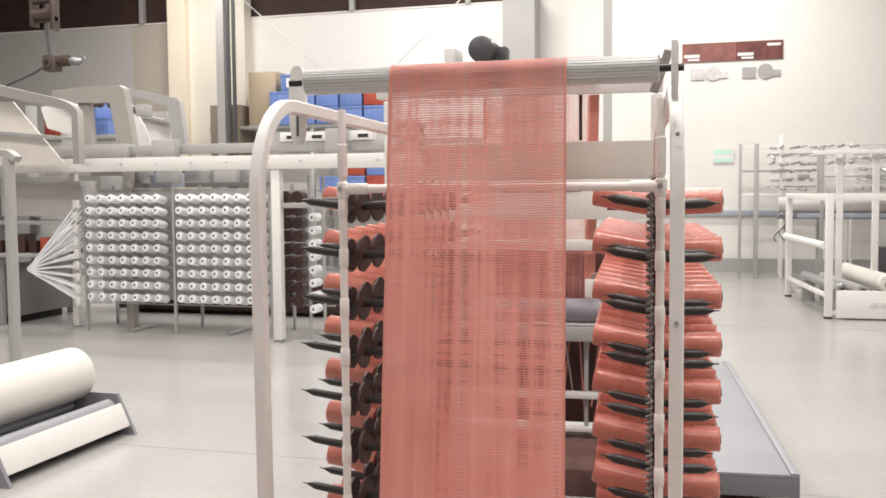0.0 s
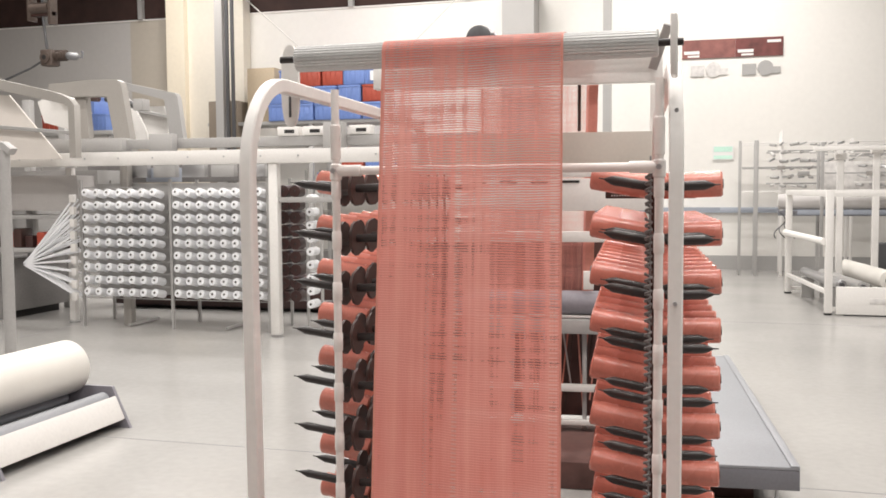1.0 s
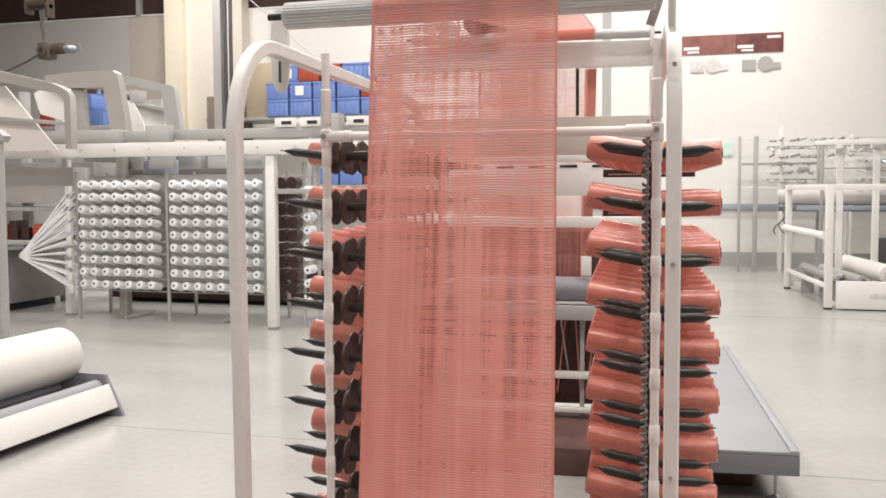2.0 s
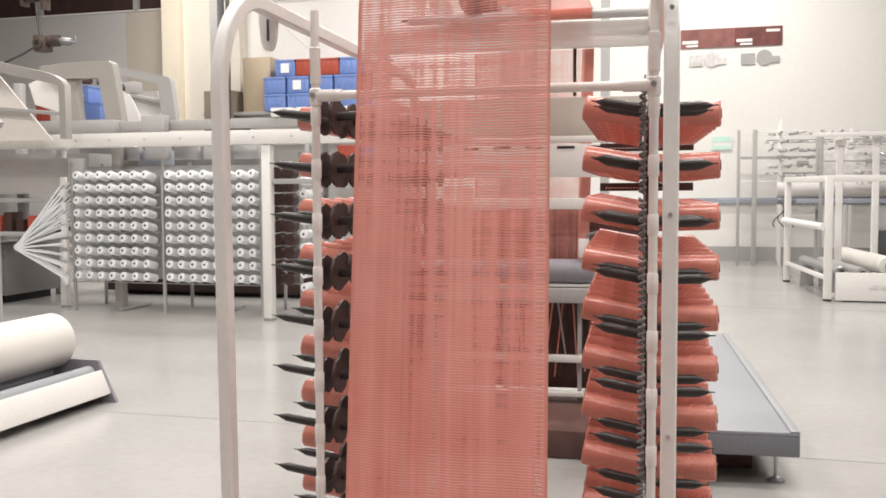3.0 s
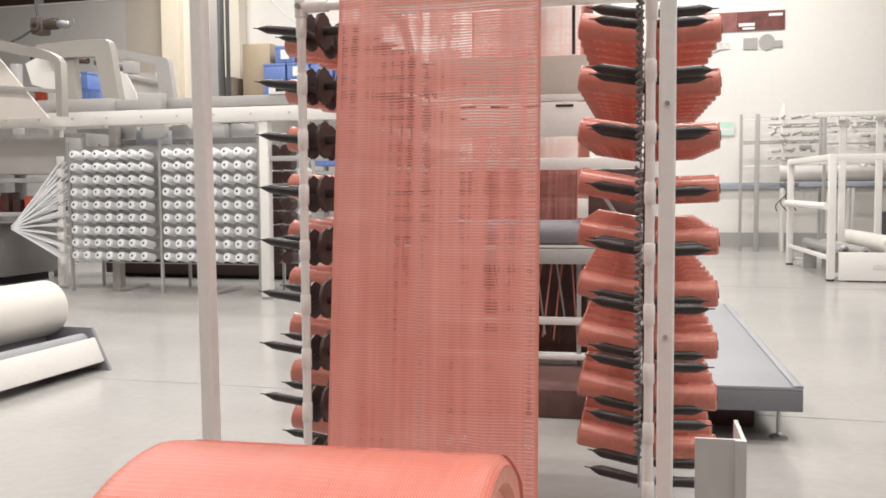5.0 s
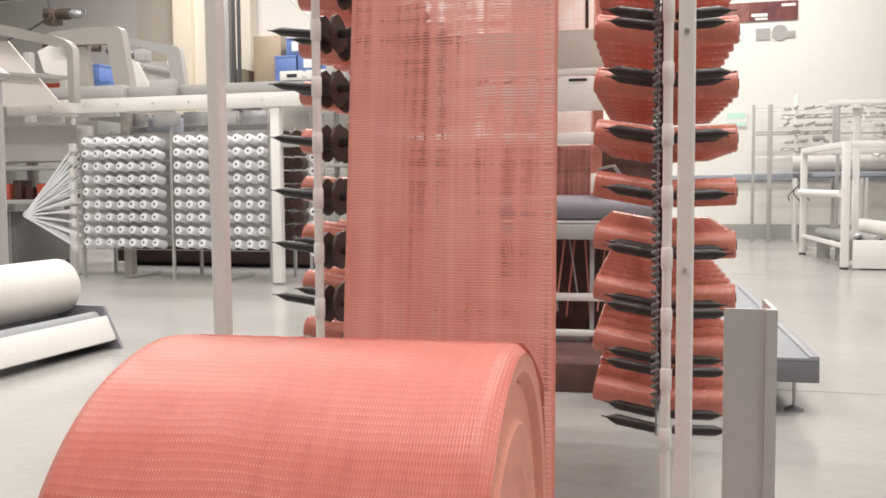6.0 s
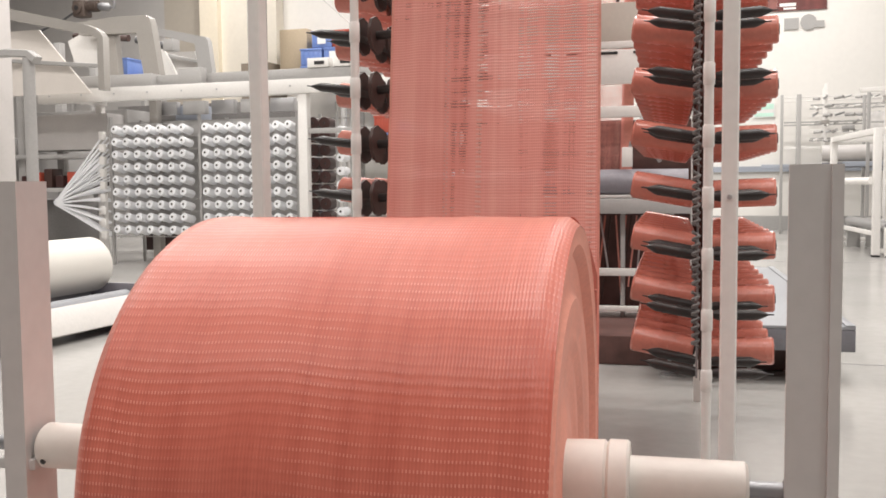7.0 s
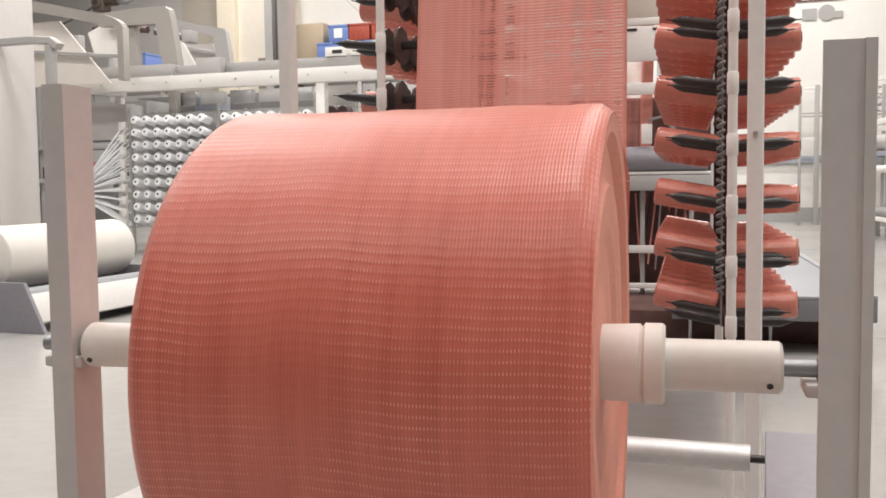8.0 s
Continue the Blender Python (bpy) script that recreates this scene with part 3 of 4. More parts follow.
for ax in (-0.552, 0.672):
    part("arch", sweep(B(), arch(ax, 3.90, 2.5, 2.237), 0.019, 0.022, (1, 0, 0)), M_white, frame_)
for ax in (-0.456, 0.606):
    part("pole", rod(B(), (ax, 4.34, 0), (ax, 4.34, 2.235), 0.0135, 20), M_white, frame_)
    part("coupling", lathe(B(), (ax, 4.34, 2.00), (ax, 4.34, 2.12), [(0, 0.0125), (0.04, 0.017), (0.96, 0.017), (1, 0.0125)], 20), M_white, frame_)
    part("pole_cap", lathe(B(), (ax, 4.34, 1.93), (ax, 4.34, 1.99), [(0, 0.013), (0.1, 0.02), (0.9, 0.02), (1, 0.013)], 20), M_white, frame_)
part("crossbar", rod(B(), (-0.456, 4.34, 1.965), (0.606, 4.34, 1.965), 0.0145, 20), M_white, frame_)
for s, x in ((1, -0.456), (-1, 0.606)):
    part("end_socket", rod(B(), (x, 4.34, 1.965), (x + s * 0.09, 4.34, 1.965), 0.019, 20), M_white, frame_)
    part("socket_bolt", rod(B(), (x, 4.31, 1.965), (x, 4.32, 1.965), 0.009, 8), M_steel, frame_)
# bearing plates of the top roller
bm = B()
bmesh.ops.create_circle(bm, cap_ends=True, segments=28, radius=1.0)
for v_ in bm.verts:
    v_.co = Vector((-0.628 + 0.033 * (abs(v_.co.x) ** 0.6) * (1 if v_.co.x > 0 else -1), 4.36, 2.255 + 0.138 * v_.co.y))
r_ = bmesh.ops.extrude_face_region(bm, geom=bm.faces[:])
for g in r_["geom"]:
    if isinstance(g, bmesh.types.BMVert):
        g.co.y += 0.012
part("bearing_plate", bm, M_white, frame_, "rounded white plate carrying the roller's end")
boxpart("plate_slot", (-0.632, -0.624, 4.357, 4.3595, 2.15, 2.22), M_motor, frame_, bevel=0)
boxpart("bearing_plate", (0.655, 0.672, 3.86, 3.95, 2.19, 2.345), M_white, frame_, "upright white plate carrying the roller's end")
bm = B()
sweep(bm, [(0.645, 3.98, 2.335), (0.60, 4.06, 2.23)], 0.012, 0.004, (1, 0, 0))
part("gusset", bm, M_greypaint, frame_)
for z in (2.10, 1.60, 1.05):
    part("bolt", rod(B(), (0.672, 3.872, z), (0.672, 3.880, z), 0.006, 8), M_steel, frame_)

ROWS_Z = [1.904 - 0.1722 * k for k in range(9)]
COL_Y = [4.44 + 0.19 * k for k in range(10)]


def tilt_up(cx, side):
    """Degrees by which the outer ends of a wing's holders rise."""
    return 2.0 if side > 0 else (10.0 if cx > 0 else 7.5)



def holder_meshes():
    bm = lathe(B(), (0, 0, 0), (0.185, 0, 0), [(0, 0.012), (0.1, 0.0145), (0.72, 0.0145), (0.76, 0.0125), (0.90, 0.004), (0.93, 0.002), (1.0, 0.0018)], 12)
    rod_me = mesh_from(bm, "holder", M_dark)
    bm = lathe(B(), (0, 0, 0), (0.168, 0, 0), [(0, 0.012), (0.08, 0.0155), (0.30, 0.0155), (0.33, 0.0170), (0.36, 0.0155), (0.70, 0.0160), (0.76, 0.0135), (0.86, 0.0065), (0.90, 0.0025), (1.0, 0.0018)], 14)
    short_me = mesh_from(bm, "holder", M_dark)
    bm = B()
    prof, n = 0.060, 30
    lo = [bm.verts.new((0.028, (prof - (0.003 if k % 3 == 0 else 0)) * math.cos(2 * math.pi * k / n), (prof - (0.003 if k % 3 == 0 else 0)) * math.sin(2 * math.pi * k / n))) for k in range(n)]
    hi = [bm.verts.new((0.038, v.co.y, v.co.z)) for v in lo]
    for k in range(n):
        bm.faces.new((lo[k], lo[(k + 1) % n], hi[(k + 1) % n], hi[k]))
    bm.faces.new(lo)
    bm.faces.new(hi)
    return rod_me, short_me, mesh_from(bm, "flange", M_brown)


HOLDER, SHORT_HOLDER, FLANGE = holder_meshes()


def wing(cx, flange_side):
    for ci, y in enumerate(COL_Y):
        x = cx + SKEW * (y - 4.34)
        if ci > 3 or not flange_side:
            part("column_bar", box(B(), x - 0.005, x + 0.005, y + 0.03, y + 0.038, 0.42, 2.0), M_brown, frame_)
        for z in ROWS_Z:
            for s in (-1, 1):
                if ci > 1 and s != flange_side:
                    continue
                h = new("holder", HOLDER if flange_side else SHORT_HOLDER)
                h.parent = frame_
                h.matrix_basis = pose(x + s * 0.022, y, z, 0, -tilt_up(cx, s), 0 if s > 0 else 180)
                if s == flange_side:
                    for shift in (-0.060, -0.016):
                        f = new("flange", FLANGE)
                        f.parent = h
                        f.matrix_basis = pose(shift, 0, 0)
    for z in ROWS_Z:
        part("clamp", lathe(B(), (cx, 4.34, z - 0.035), (cx, 4.34, z + 0.03), [(0, 0.0135), (0.08, 0.0165), (0.92, 0.0165), (1, 0.0135)], 14), M_white, frame_)
        part("row_bar", sweep(B(), [(cx, 4.345, z - 0.012), (cx + SKEW * 1.85, 6.19, z - 0.012)], 0.006, 0.010, (1, 0, 0)), M_brown, frame_)
        # coil spring beside the pole
        if flange_side or z < 0.6:
            continue
        pts = [(cx - 0.033 + 0.009 * math.cos(k * 0.9), 4.37 + 0.009 * math.sin(k * 0.9), z - 0.085 + k * 0.0030) for k in range(54)]
        part("coil_spring", sweep(B(), pts, 0.0048, 0.0048, (0, 0, 1), True, 5), M_pallet, frame_)
    if not flange_side:
        part("guide_strip", box(B(), cx - 0.032, cx - 0.027, 4.385, 4.40, 0.52, 2.0), M_darksteel, frame_)


wing(0.606, 0)
wing(-0.456, 1)


def bobbin_thing(name, material, label, group, r=0.0455, length=0.205):
    t = thing(name, label, "bobbin", group=group)
    body = lathe(B(), (0.0, 0, 0), (length, 0, 0), [(0, 0.017), (0.001, r - 0.006), (0.03, r), (0.97, r), (0.999, r - 0.006), (1, 0.017)], 24)
    part("yarn", body, material, t)
    part("tube", lathe(B(), (-0.006, 0, 0), (length + (0.003 if material is M_yarnred else 0.008), 0, 0), [(0, 0.0155), (0.5, 0.0175), (0.999, 0.0175), (1.0, 0.0155)], 14), M_dark if material is not M_yarnwhite else M_whiteroll, t)
    return t


red_bobbin = None
for cx in (0.606, -0.456):
    for ci, y in enumerate(COL_Y):
        if ci < 2:
            continue
        x = cx + SKEW * (y - 4.34)
        for z in ROWS_Z:
            for s in (-1, 1):
                if cx < 0 and s > 0:
                    continue
                m = pose(x + s * 0.024, y, z + 0.002, 0, -tilt_up(cx, s), 0 if s > 0 else 180)
                if red_bobbin is None:
                    red_bobbin = bobbin_thing("red_bobbin", M_yarnred, "coral red tape yarn bobbin on the creel wing", "red creel bobbins")
                    red_bobbin.matrix_basis = m
                else:
                    copy_thing(red_bobbin, m)

# ---- grey deck and the loom on it ----
DECK_L = 3.61
deck = thing("deck", "low grey steel deck on adjustable feet", "platform", (1.262, 6.954, 0), 5.1)
boxpart("top_plate", (-1.05, 0, 0, DECK_L, 0.30, 0.318), M_platform, deck, bevel=0.003)
boxpart("front_edge", (-1.05, 0, 0.0, 0.06, 0.183, 0.299), M_platedge, deck)
boxpart("side_edge", (-0.06, 0, 0.062, DECK_L, 0.183, 0.299), M_platedge, deck)
boxpart("side_edge", (-1.05, -0.99, 0.062, DECK_L, 0.183, 0.299), M_platedge, deck)
boxpart("back_edge", (-0.988, -0.062, DECK_L - 0.06, DECK_L, 0.183, 0.299), M_platedge, deck)
boxpart("rim", (-0.05, 0, 0.0, DECK_L, 0.319, 0.326), M_platform, deck)
for fx, fy in ((-0.10, 0.16), (-0.10, 2.0), (-0.10, DECK_L - 0.2), (-0.95, 0.16), (-0.95, DECK_L - 0.2), (-0.52, 0.16)):
    part("foot", lathe(B(), (fx, fy, 0), (fx, fy, 0.183), [(0, 0.05), (0.06, 0.05), (0.12, 0.02), (0.16, 0.010), (1, 0.010)], 18), M_steel, deck)

loom = thing("loom", "white framed fabric loom with rollers and red warp threads", "loom", (0, 8.0, 0.32), 4.0)
boxpart("upright", (0.36, 0.44, 0.2, 0.28, -0.32, 2.30), M_white, loom)
boxpart("upright", (-1.60, -1.52, 0.2, 0.28, -0.32, 2.30), M_white, loom)
boxpart("header_beam", (-1.60, 0.44, 0.0, 0.10, 2.30, 2.47), M_white, loom)
for bx in (-1.45, 0.36):
    boxpart("roller_bracket", (bx, bx + 0.03, -0.13, -0.003, 2.40, 2.54), M_white, loom)
boxpart("panel", (-1.3, 0.42, 0.1, 0.16, 1.70, 1.97), M_beige, loom, "cream sheet metal cover panel")
boxpart("slotted_rail", (-1.3, 0.40, 0.0, 0.05, 1.655, 1.70), M_white, loom)
boxpart("slotted_rail", (-1.3, 0.40, 0.0, 0.05, 1.42, 1.645), M_white, loom)
for k in range(6):
    boxpart("slot", (-0.9 + 0.22 * k, -0.78 + 0.22 * k, -0.004, 0.0, 1.615, 1.632), M_black, loom)
for z, h in ((1.20, 0.075), (0.665, 0.02), (0.14, 0.05), (-0.10, 0.035), (-0.19, 0.035)):
        boxpart("crossrail", (-1.52, 0.36, 0.0, 0.05, z, z + h), M_white, loom)
part("draw_roller", rod(B(), (-1.5, 0.05, 0.77), (0.34, 0.05, 0.77), 0.085, 32), M_violetgrey, loom, "dark grey draw roller")
boxpart("shelf", (-1.5, 0.36, -0.05, 0.25, 0.56, 0.66), M_greypaint, loom)
# solid dark box painted in for the shade beneath loom and deck
boxpart("shade_block", (-1.5, 0.98, -0.76, 0.36, -0.316, -0.145), M_darkfill, loom, "dark brown box standing in for the shade under the loom")
part("dark_post", rod(B(), (-0.13, 0.13, 1.98), (-0.13, 0.13, 2.36), 0.012, 10), M_brown, loom)
rear_fabric = thing("rear_fabric", "pale red leno fabric hanging on the loom", "fabric")
sheet("cloth", [(8.12, 2.62 - 0.09 * k) for k in range(19)], [(-0.85, -0.07 - 0.002 * k) for k in range(19)], M_rearfabric, "", 0.51).parent = rear_fabric
sheet("edge_strip", [(8.115, 2.62 - 0.09 * k) for k in range(19)], [(-0.07 - 0.002 * k, -0.005 - 0.002 * k) for k in range(19)], M_selvedge, "", 0.06, 0.0).parent = rear_fabric
# backing added so the gaps between threads read dark, not as pale floor
boxpart("dark_backing", (-1.5, 0.36, 0.30, 0.33, -0.10, 1.20), M_darkfill, loom, "dark red backing added behind the warp threads")
warp_rnd = random.Random(11)
for k in range(46):
    x = -1.35 + 1.6 * k / 45
    low = x + warp_rnd.uniform(-0.07, 0.07)
    part("warp_thread", sweep(B(), [(low, 0.14, 0.10 + warp_rnd.uniform(-0.15, 0.1)), (x, 0.2, 0.54)], 0.006, 0.003, (1, 0, 0)), (M_yarnred, M_brown, M_selvedge, M_steel)[k % 4], loom)
for x in (-0.62, -0.10, 0.22):
    boxpart("stay", (x, x + 0.03, 0.05, 0.09, -0.28, 0.56), M_greypaint, loom)
part("tension_arm", sweep(B(), [(-0.06, -0.02, 0.87), (-0.03, -0.02, 1.03), (0.06, -0.02, 1.05), (0.16, -0.02, 0.90)], 0.008, 0.012, (0, 1, 0)), M_steel, loom)
boxpart("sensor", (-0.09, -0.02, -0.03, 0.0, 0.87, 1.0), M_white, loom)
for z0 in (1.845, 1.650):
    rail = boxpart("toothed_rail", (0.242, 0.690, 6.25, 6.28, z0, z0 + 0.04), M_brown, frame_, "dark brown toothed guide rail")
    for k in range(26):
        boxpart("tooth", (0.272 + 0.0135 * k, 0.278 + 0.0135 * k, 6.246, 6.2498, z0 + 0.012, z0 + 0.018), M_paper, rail, bevel=0)

drive = thing("drive_motor", "dark grey electric motor on a white bracket", "motor", (-0.867, 7.98, 2.818))
drive.scale = (1.4, 1.4, 1.4)
part("housing", lathe(B(), (0.05, -0.12, 0.085), (0.05, 0.12, 0.085), [(0, 0.05), (0.03, 0.064), (0.3, 0.070), (0.97, 0.066), (1, 0.04)], 28), M_motor, drive)
boxpart("terminal_box", (0.11, 0.165, -0.05, 0.05, 0.02, 0.10), M_motor, drive)
boxpart("base", (-0.13, 0.17, -0.08, 0.08, -0.02, 0.012), M_greypaint, drive)
boxpart("bracket", (-0.15, -0.09, -0.08, 0.08, 0.012, 0.10), M_white, drive)

# ---- white creel at the back ----
creel = thing("bobbin_creel", "steel bobbin creel rack filled with white bobbins", "creel", (0, 12.74, 0))
white = None
G1 = [-7.590 + 0.178 * k for k in range(7)]
G2 = [-6.170 + 0.175 * k for k in range(8)]
for x in G1 + G2:
    for z in [1.878 - 0.1715 * k for k in range(9)]:
        for yy, flip in ((12.80, 86),):
            m = pose(x, yy - 0.1, z, 0, 12, flip)
            if white is None:
                white = bobbin_thing("white_bobbin", M_yarnwhite, "white tape yarn bobbin on the back creel", "white creel bobbins", r=0.055)
                part("hole", rod(B(), (-0.010, 0, 0), (-0.0065, 0, 0), 0.0150, 12), M_black, white)
                white.matrix_basis = m
            else:
                copy_thing(white, m)
for x in (-7.72, -6.31, -4.86):
    for yy in (0.05, 0.75):
        part("upright", box(B(), x - 0.018, x + 0.018, yy, yy + 0.036, 0 if x > -7.5 else 0, 2.05), M_greypaint, creel)
for k in range(10):
    z = 1.95 - 0.1715 * k
    part("shelf_bar", box(B(), -7.70, -4.88, 0.10, 0.125, z - 0.012, z), M_greypaint, creel)
    part("shelf_bar", box(B(), -7.70, -4.88, 0.60, 0.625, z - 0.012, z), M_dark, creel)
for x in (-7.0, -5.5):
    part("foot_bar", box(B(), x - 0.015, x + 0.015, 0.06, 0.78, 0.02, 0.05), M_greypaint, creel)
boxpart("back_sheet", (-7.70, -4.88, 0.40, 0.41, 0.43, 2.0), M_greypaint, creel)

dark_creel = thing("bobbin_creel", "creel column with dark yarn bobbins", "creel", (0, 12.74, 0))
for x in (-4.71, -4.30, -4.10):
    part("upright", box(B(), x - 0.016, x + 0.016, 0.05, 0.08, 0, 2.15), M_greypaint, dark_creel)
for k in range(10):
    part("shelf_bar", box(B(), -4.70, -4.05, 0.30, 0.325, 1.95 - 0.1715 * k, 1.965 - 0.1715 * k), M_greypaint, dark_creel)
black = None
for x in (-4.59, -4.43):
    for k in range(9):
        m = pose(x, 12.7, 1.878 - 0.1715 * k, 0, 0, 90)
        if black is None:
            black = bobbin_thing("dark_bobbin", M_yarnblack, "dark brown yarn bobbin on the back creel", "dark creel bobbins", r=0.078)
            black.matrix_basis = m
        else:
            copy_thing(black, m)
for k in range(9):
    copy_thing(white, pose(-4.22, 12.7, 1.78 - 0.1715 * k, 0, 0, 90))

fan = thing("yarn_fan", "fan of white tapes running from the creel to one guide", "yarn")
for k in range(9):
    z = 1.80 - 0.1715 * k
    for q in range(4):
        pts = [(-7.78, 12.72 + 0.1 * q, z - 0.02 * q), (-8.2, 12.7 + 0.05 * q, z + (0.86 - z) * 0.52), (-8.62, 12.70, 0.86 + 0.008 * q)]
        part("tape", sweep(B(), pts, 0.006, 0.012, (0, 1, 0)), M_yarnwhite, fan)
    boxpart("eyelet_plate", (-7.83, -7.75, 12.68, 12.74, z - 0.06, z + 0.05), M_white, fan)

# gantry over the creel
gantry = thing("gantry", "white steel gantry beam on square legs", "gantry", (0, 12.5, 0))
boxpart("beam", (-8.6, -2.0, -0.08, 0.08, 2.235, 2.415), M_white, gantry)
boxpart("upper_rail", (-7.1, -2.0, 0.36, 0.46, 2.47, 2.60), M_greypaint, gantry)
boxpart("joint_box", (-6.55, -6.2, 0.20, 0.34, 2.42, 2.66), M_greypaint, gantry)
boxpart("joint_box", (-4.0, -3.75, 0.16, 0.35, 2.42, 2.75), M_greypaint, gantry)
boxpart("side_beam", (-8.15, -8.03, 0.082, 0.66, 2.24, 2.40), M_white, gantry)
for x, y in ((-4.61, 0.0), (-8.09, 0.58)):
    w = 0.06 if y == 0.0 else 0.048
    boxpart("leg", (x - w, x + w, y - w, y + w, 0.03, 2.233), M_white, gantry)
    part("leg_foot", lathe(B(), (x, y, 0), (x, y, 0.05), [(0, 0.08), (0.4, 0.08), (0.5, 0.03), (1, 0.03)], 14), M_steel, gantry)
for k in range(12):
    part("bolt", rod(B(), (-8.4 + 0.52 * k, -0.09, 2.33), (-8.4 + 0.52 * k, -0.078, 2.33), 0.012, 8), M_steel, gantry)
for px in (-4.72, -4.36, -3.72):
    boxpart("rail_plate", (px, px + 0.30, 0.34, 0.50, 2.602, 2.72), M_white, gantry)
    boxpart("plate_slot", (px + 0.10, px + 0.24, 0.335, 0.3395, 2.635, 2.68), M_black, gantry, bevel=0)
boxpart("cross_tie", (-4.55, -3.6, -0.02, 0.02, 1.735, 1.80), M_greypaint, gantry)

# ---- left machine: arched panels over the gantry ----
winder = thing("winding_machine", "large cream machine with rounded side frames", "machine", (0, 0, 0))


def plate(name, y, thick, corners, material, label=""):
    """An upright plate of the given x, z corners with softened edges."""
    bm = B()
    lo = [bm.verts.new((x, y, z)) for x, z in corners]
    hi = [bm.verts.new((x, y + thick, z)) for x, z in corners]
    n = len(corners)
    for k in range(n):
        bm.faces.new((lo[k], lo[(k + 1) % n], hi[(k + 1) % n], hi[k]))
    bm.faces.new(lo)
    bm.faces.new(hi[::-1])
    return part(name, bm, material, winder, label)


def bent_bar(name, y, pts, half_depth, half_width, material):
    return part(name, sweep(B(), [(x, y, z) for x, z in pts], half_depth, half_width, (0, 1, 0)), material, winder)


def rounded(x0, z0, x1, z1, x2, z2, r):
    """Points along a bar from 0 over corner 1 to 2, the corner rounded by r."""
    c, a, b = Vector((x1, z1)), Vector((x0, z0)), Vector((x2, z2))
    p, q = c + (a - c).normalized() * r, c + (b - c).normalized() * r
    arc = [((1 - f) ** 2 * p + 2 * f * (1 - f) * c + f * f * q) for f in (k / 8 for k in range(9))]
    return [tuple(a)] + [tuple(v) for v in arc] + [tuple(b)]


plate("top_rail", 11.95, 0.12, [(-9.4, 3.63), (-7.44, 3.18), (-7.29, 3.125), (-7.20, 3.07), (-7.15, 3.0), (-7.15, 2.33), (-7.24, 2.33), (-7.245, 2.99), (-7.325, 3.03), (-9.4, 3.47)], M_cream)
plate("cover_panel", 12.2, 0.03, [(-9.5, 3.20), (-8.352, 3.194), (-7.557, 2.33), (-9.5, 2.33)], M_pvc, "sloping pale cover panel")
bent_bar("cover_rib", 12.15, [(-9.5, 2.86), (-7.3, 2.66)], 0.04, 0.025, M_greypaint)
plate("side_frame", 13.0, 0.14, [(-8.35, 3.42), (-7.74, 3.461), (-7.24, 3.45), (-7.18, 3.41), (-7.153, 3.324), (-7.0, 2.40), (-7.25, 2.40), (-7.40, 3.22), (-8.35, 3.24)], M_cream)
plate("frame_leg", 13.05, 0.12, [(-7.96, 3.42), (-7.80, 3.42), (-7.72, 2.40), (-7.95, 2.40)], M_cream)
plate("hopper", 13.2, 0.3, [(-8.7, 3.20), (-8.3, 3.36), (-8.0, 3.05), (-8.05, 2.75), (-8.6, 2.9)], M_white)
plate("outer_frame", 15.0, 0.12, [(-8.494, 3.664), (-7.53, 3.455), (-7.49, 3.389), (-7.39, 2.64), (-7.63, 2.64), (-7.735, 3.36), (-8.496, 3.555)], M_greypaint)
plate("guard", 15.25, 0.05, [(-8.6, 3.29), (-7.895, 3.281), (-7.828, 3.036), (-7.831, 2.79), (-8.2, 2.79), (-8.25, 2.95), (-8.6, 3.17)], M_white)
bent_bar("guide_bar", 15.15, [(-8.6, 3.28), (-7.55, 3.05)], 0.05, 0.025, M_greypaint)
plate("curved_guard", 14.6, 0.04, [(-8.25, 3.47), (-8.09, 3.314), (-7.92, 3.04), (-7.84, 2.88), (-7.80, 2.78), (-7.80, 2.6), (-8.1, 2.6)], M_white)
boxpart("link_block", (-7.58, -7.42, 13.9, 14.1, 3.10, 3.27), M_greypaint, winder)
part("drum", rod(B(), (-8.1, 14.0, 3.30), (-7.60, 14.0, 3.18), 0.055, 16), M_motor, winder)
part("drum", rod(B(), (-8.9, 13.6, 3.34), (-7.95, 13.6, 3.26), 0.05, 16), M_brown, winder)
boxpart("cross_deck", (-9.3, -7.0, 12.75, 13.0, 2.44, 2.62), M_greypaint, winder)
boxpart("base_cabinet", (-11.8, -9.95, 13.4, 15.5, 0, 1.85), M_greypaint, winder)
boxpart("tray", (-9.6, -7.8, 13.3, 14.3, 1.75, 2.2), M_greypaint, winder)
for k in range(4):
    boxpart("column", (-9.5 + 0.02 * k, -9.38 + 0.02 * k, 12.2 + 0.8 * k, 12.32 + 0.8 * k, 0, 3.3), M_greypaint, winder)
boxpart("column", (-7.18, -7.06, 12.94, 13.06, 0.0, 2.5), M_cream, winder)
boxpart("duct", (-8.4, -5.5, 13.9, 14.2, 2.02, 2.30), M_pallet, winder)
boxpart("purple_box", (-7.0, -6.6, 13.3, 13.6, 2.02, 2.22), M_bluebar, winder)
boxpart("shelf_board", (-9.9, -8.0, 12.9, 13.3, 1.02, 1.08), M_greypaint, winder)
boxpart("shelf_board", (-9.9, -8.0, 12.9, 13.3, 1.50, 1.56), M_greypaint, winder)
boxpart("housing", (-9.2, -7.85, 12.9, 13.5, 1.62, 2.12), M_postgrey, winder)
for k in range(7):
    boxpart("spool", (-9.4 + 0.2 * k, -9.26 + 0.2 * k, 12.95, 13.2, 1.081, 1.26 + 0.05 * (k % 3)), (M_yarnblack, M_redbox, M_brown)[k % 3], winder, bevel=0.02)
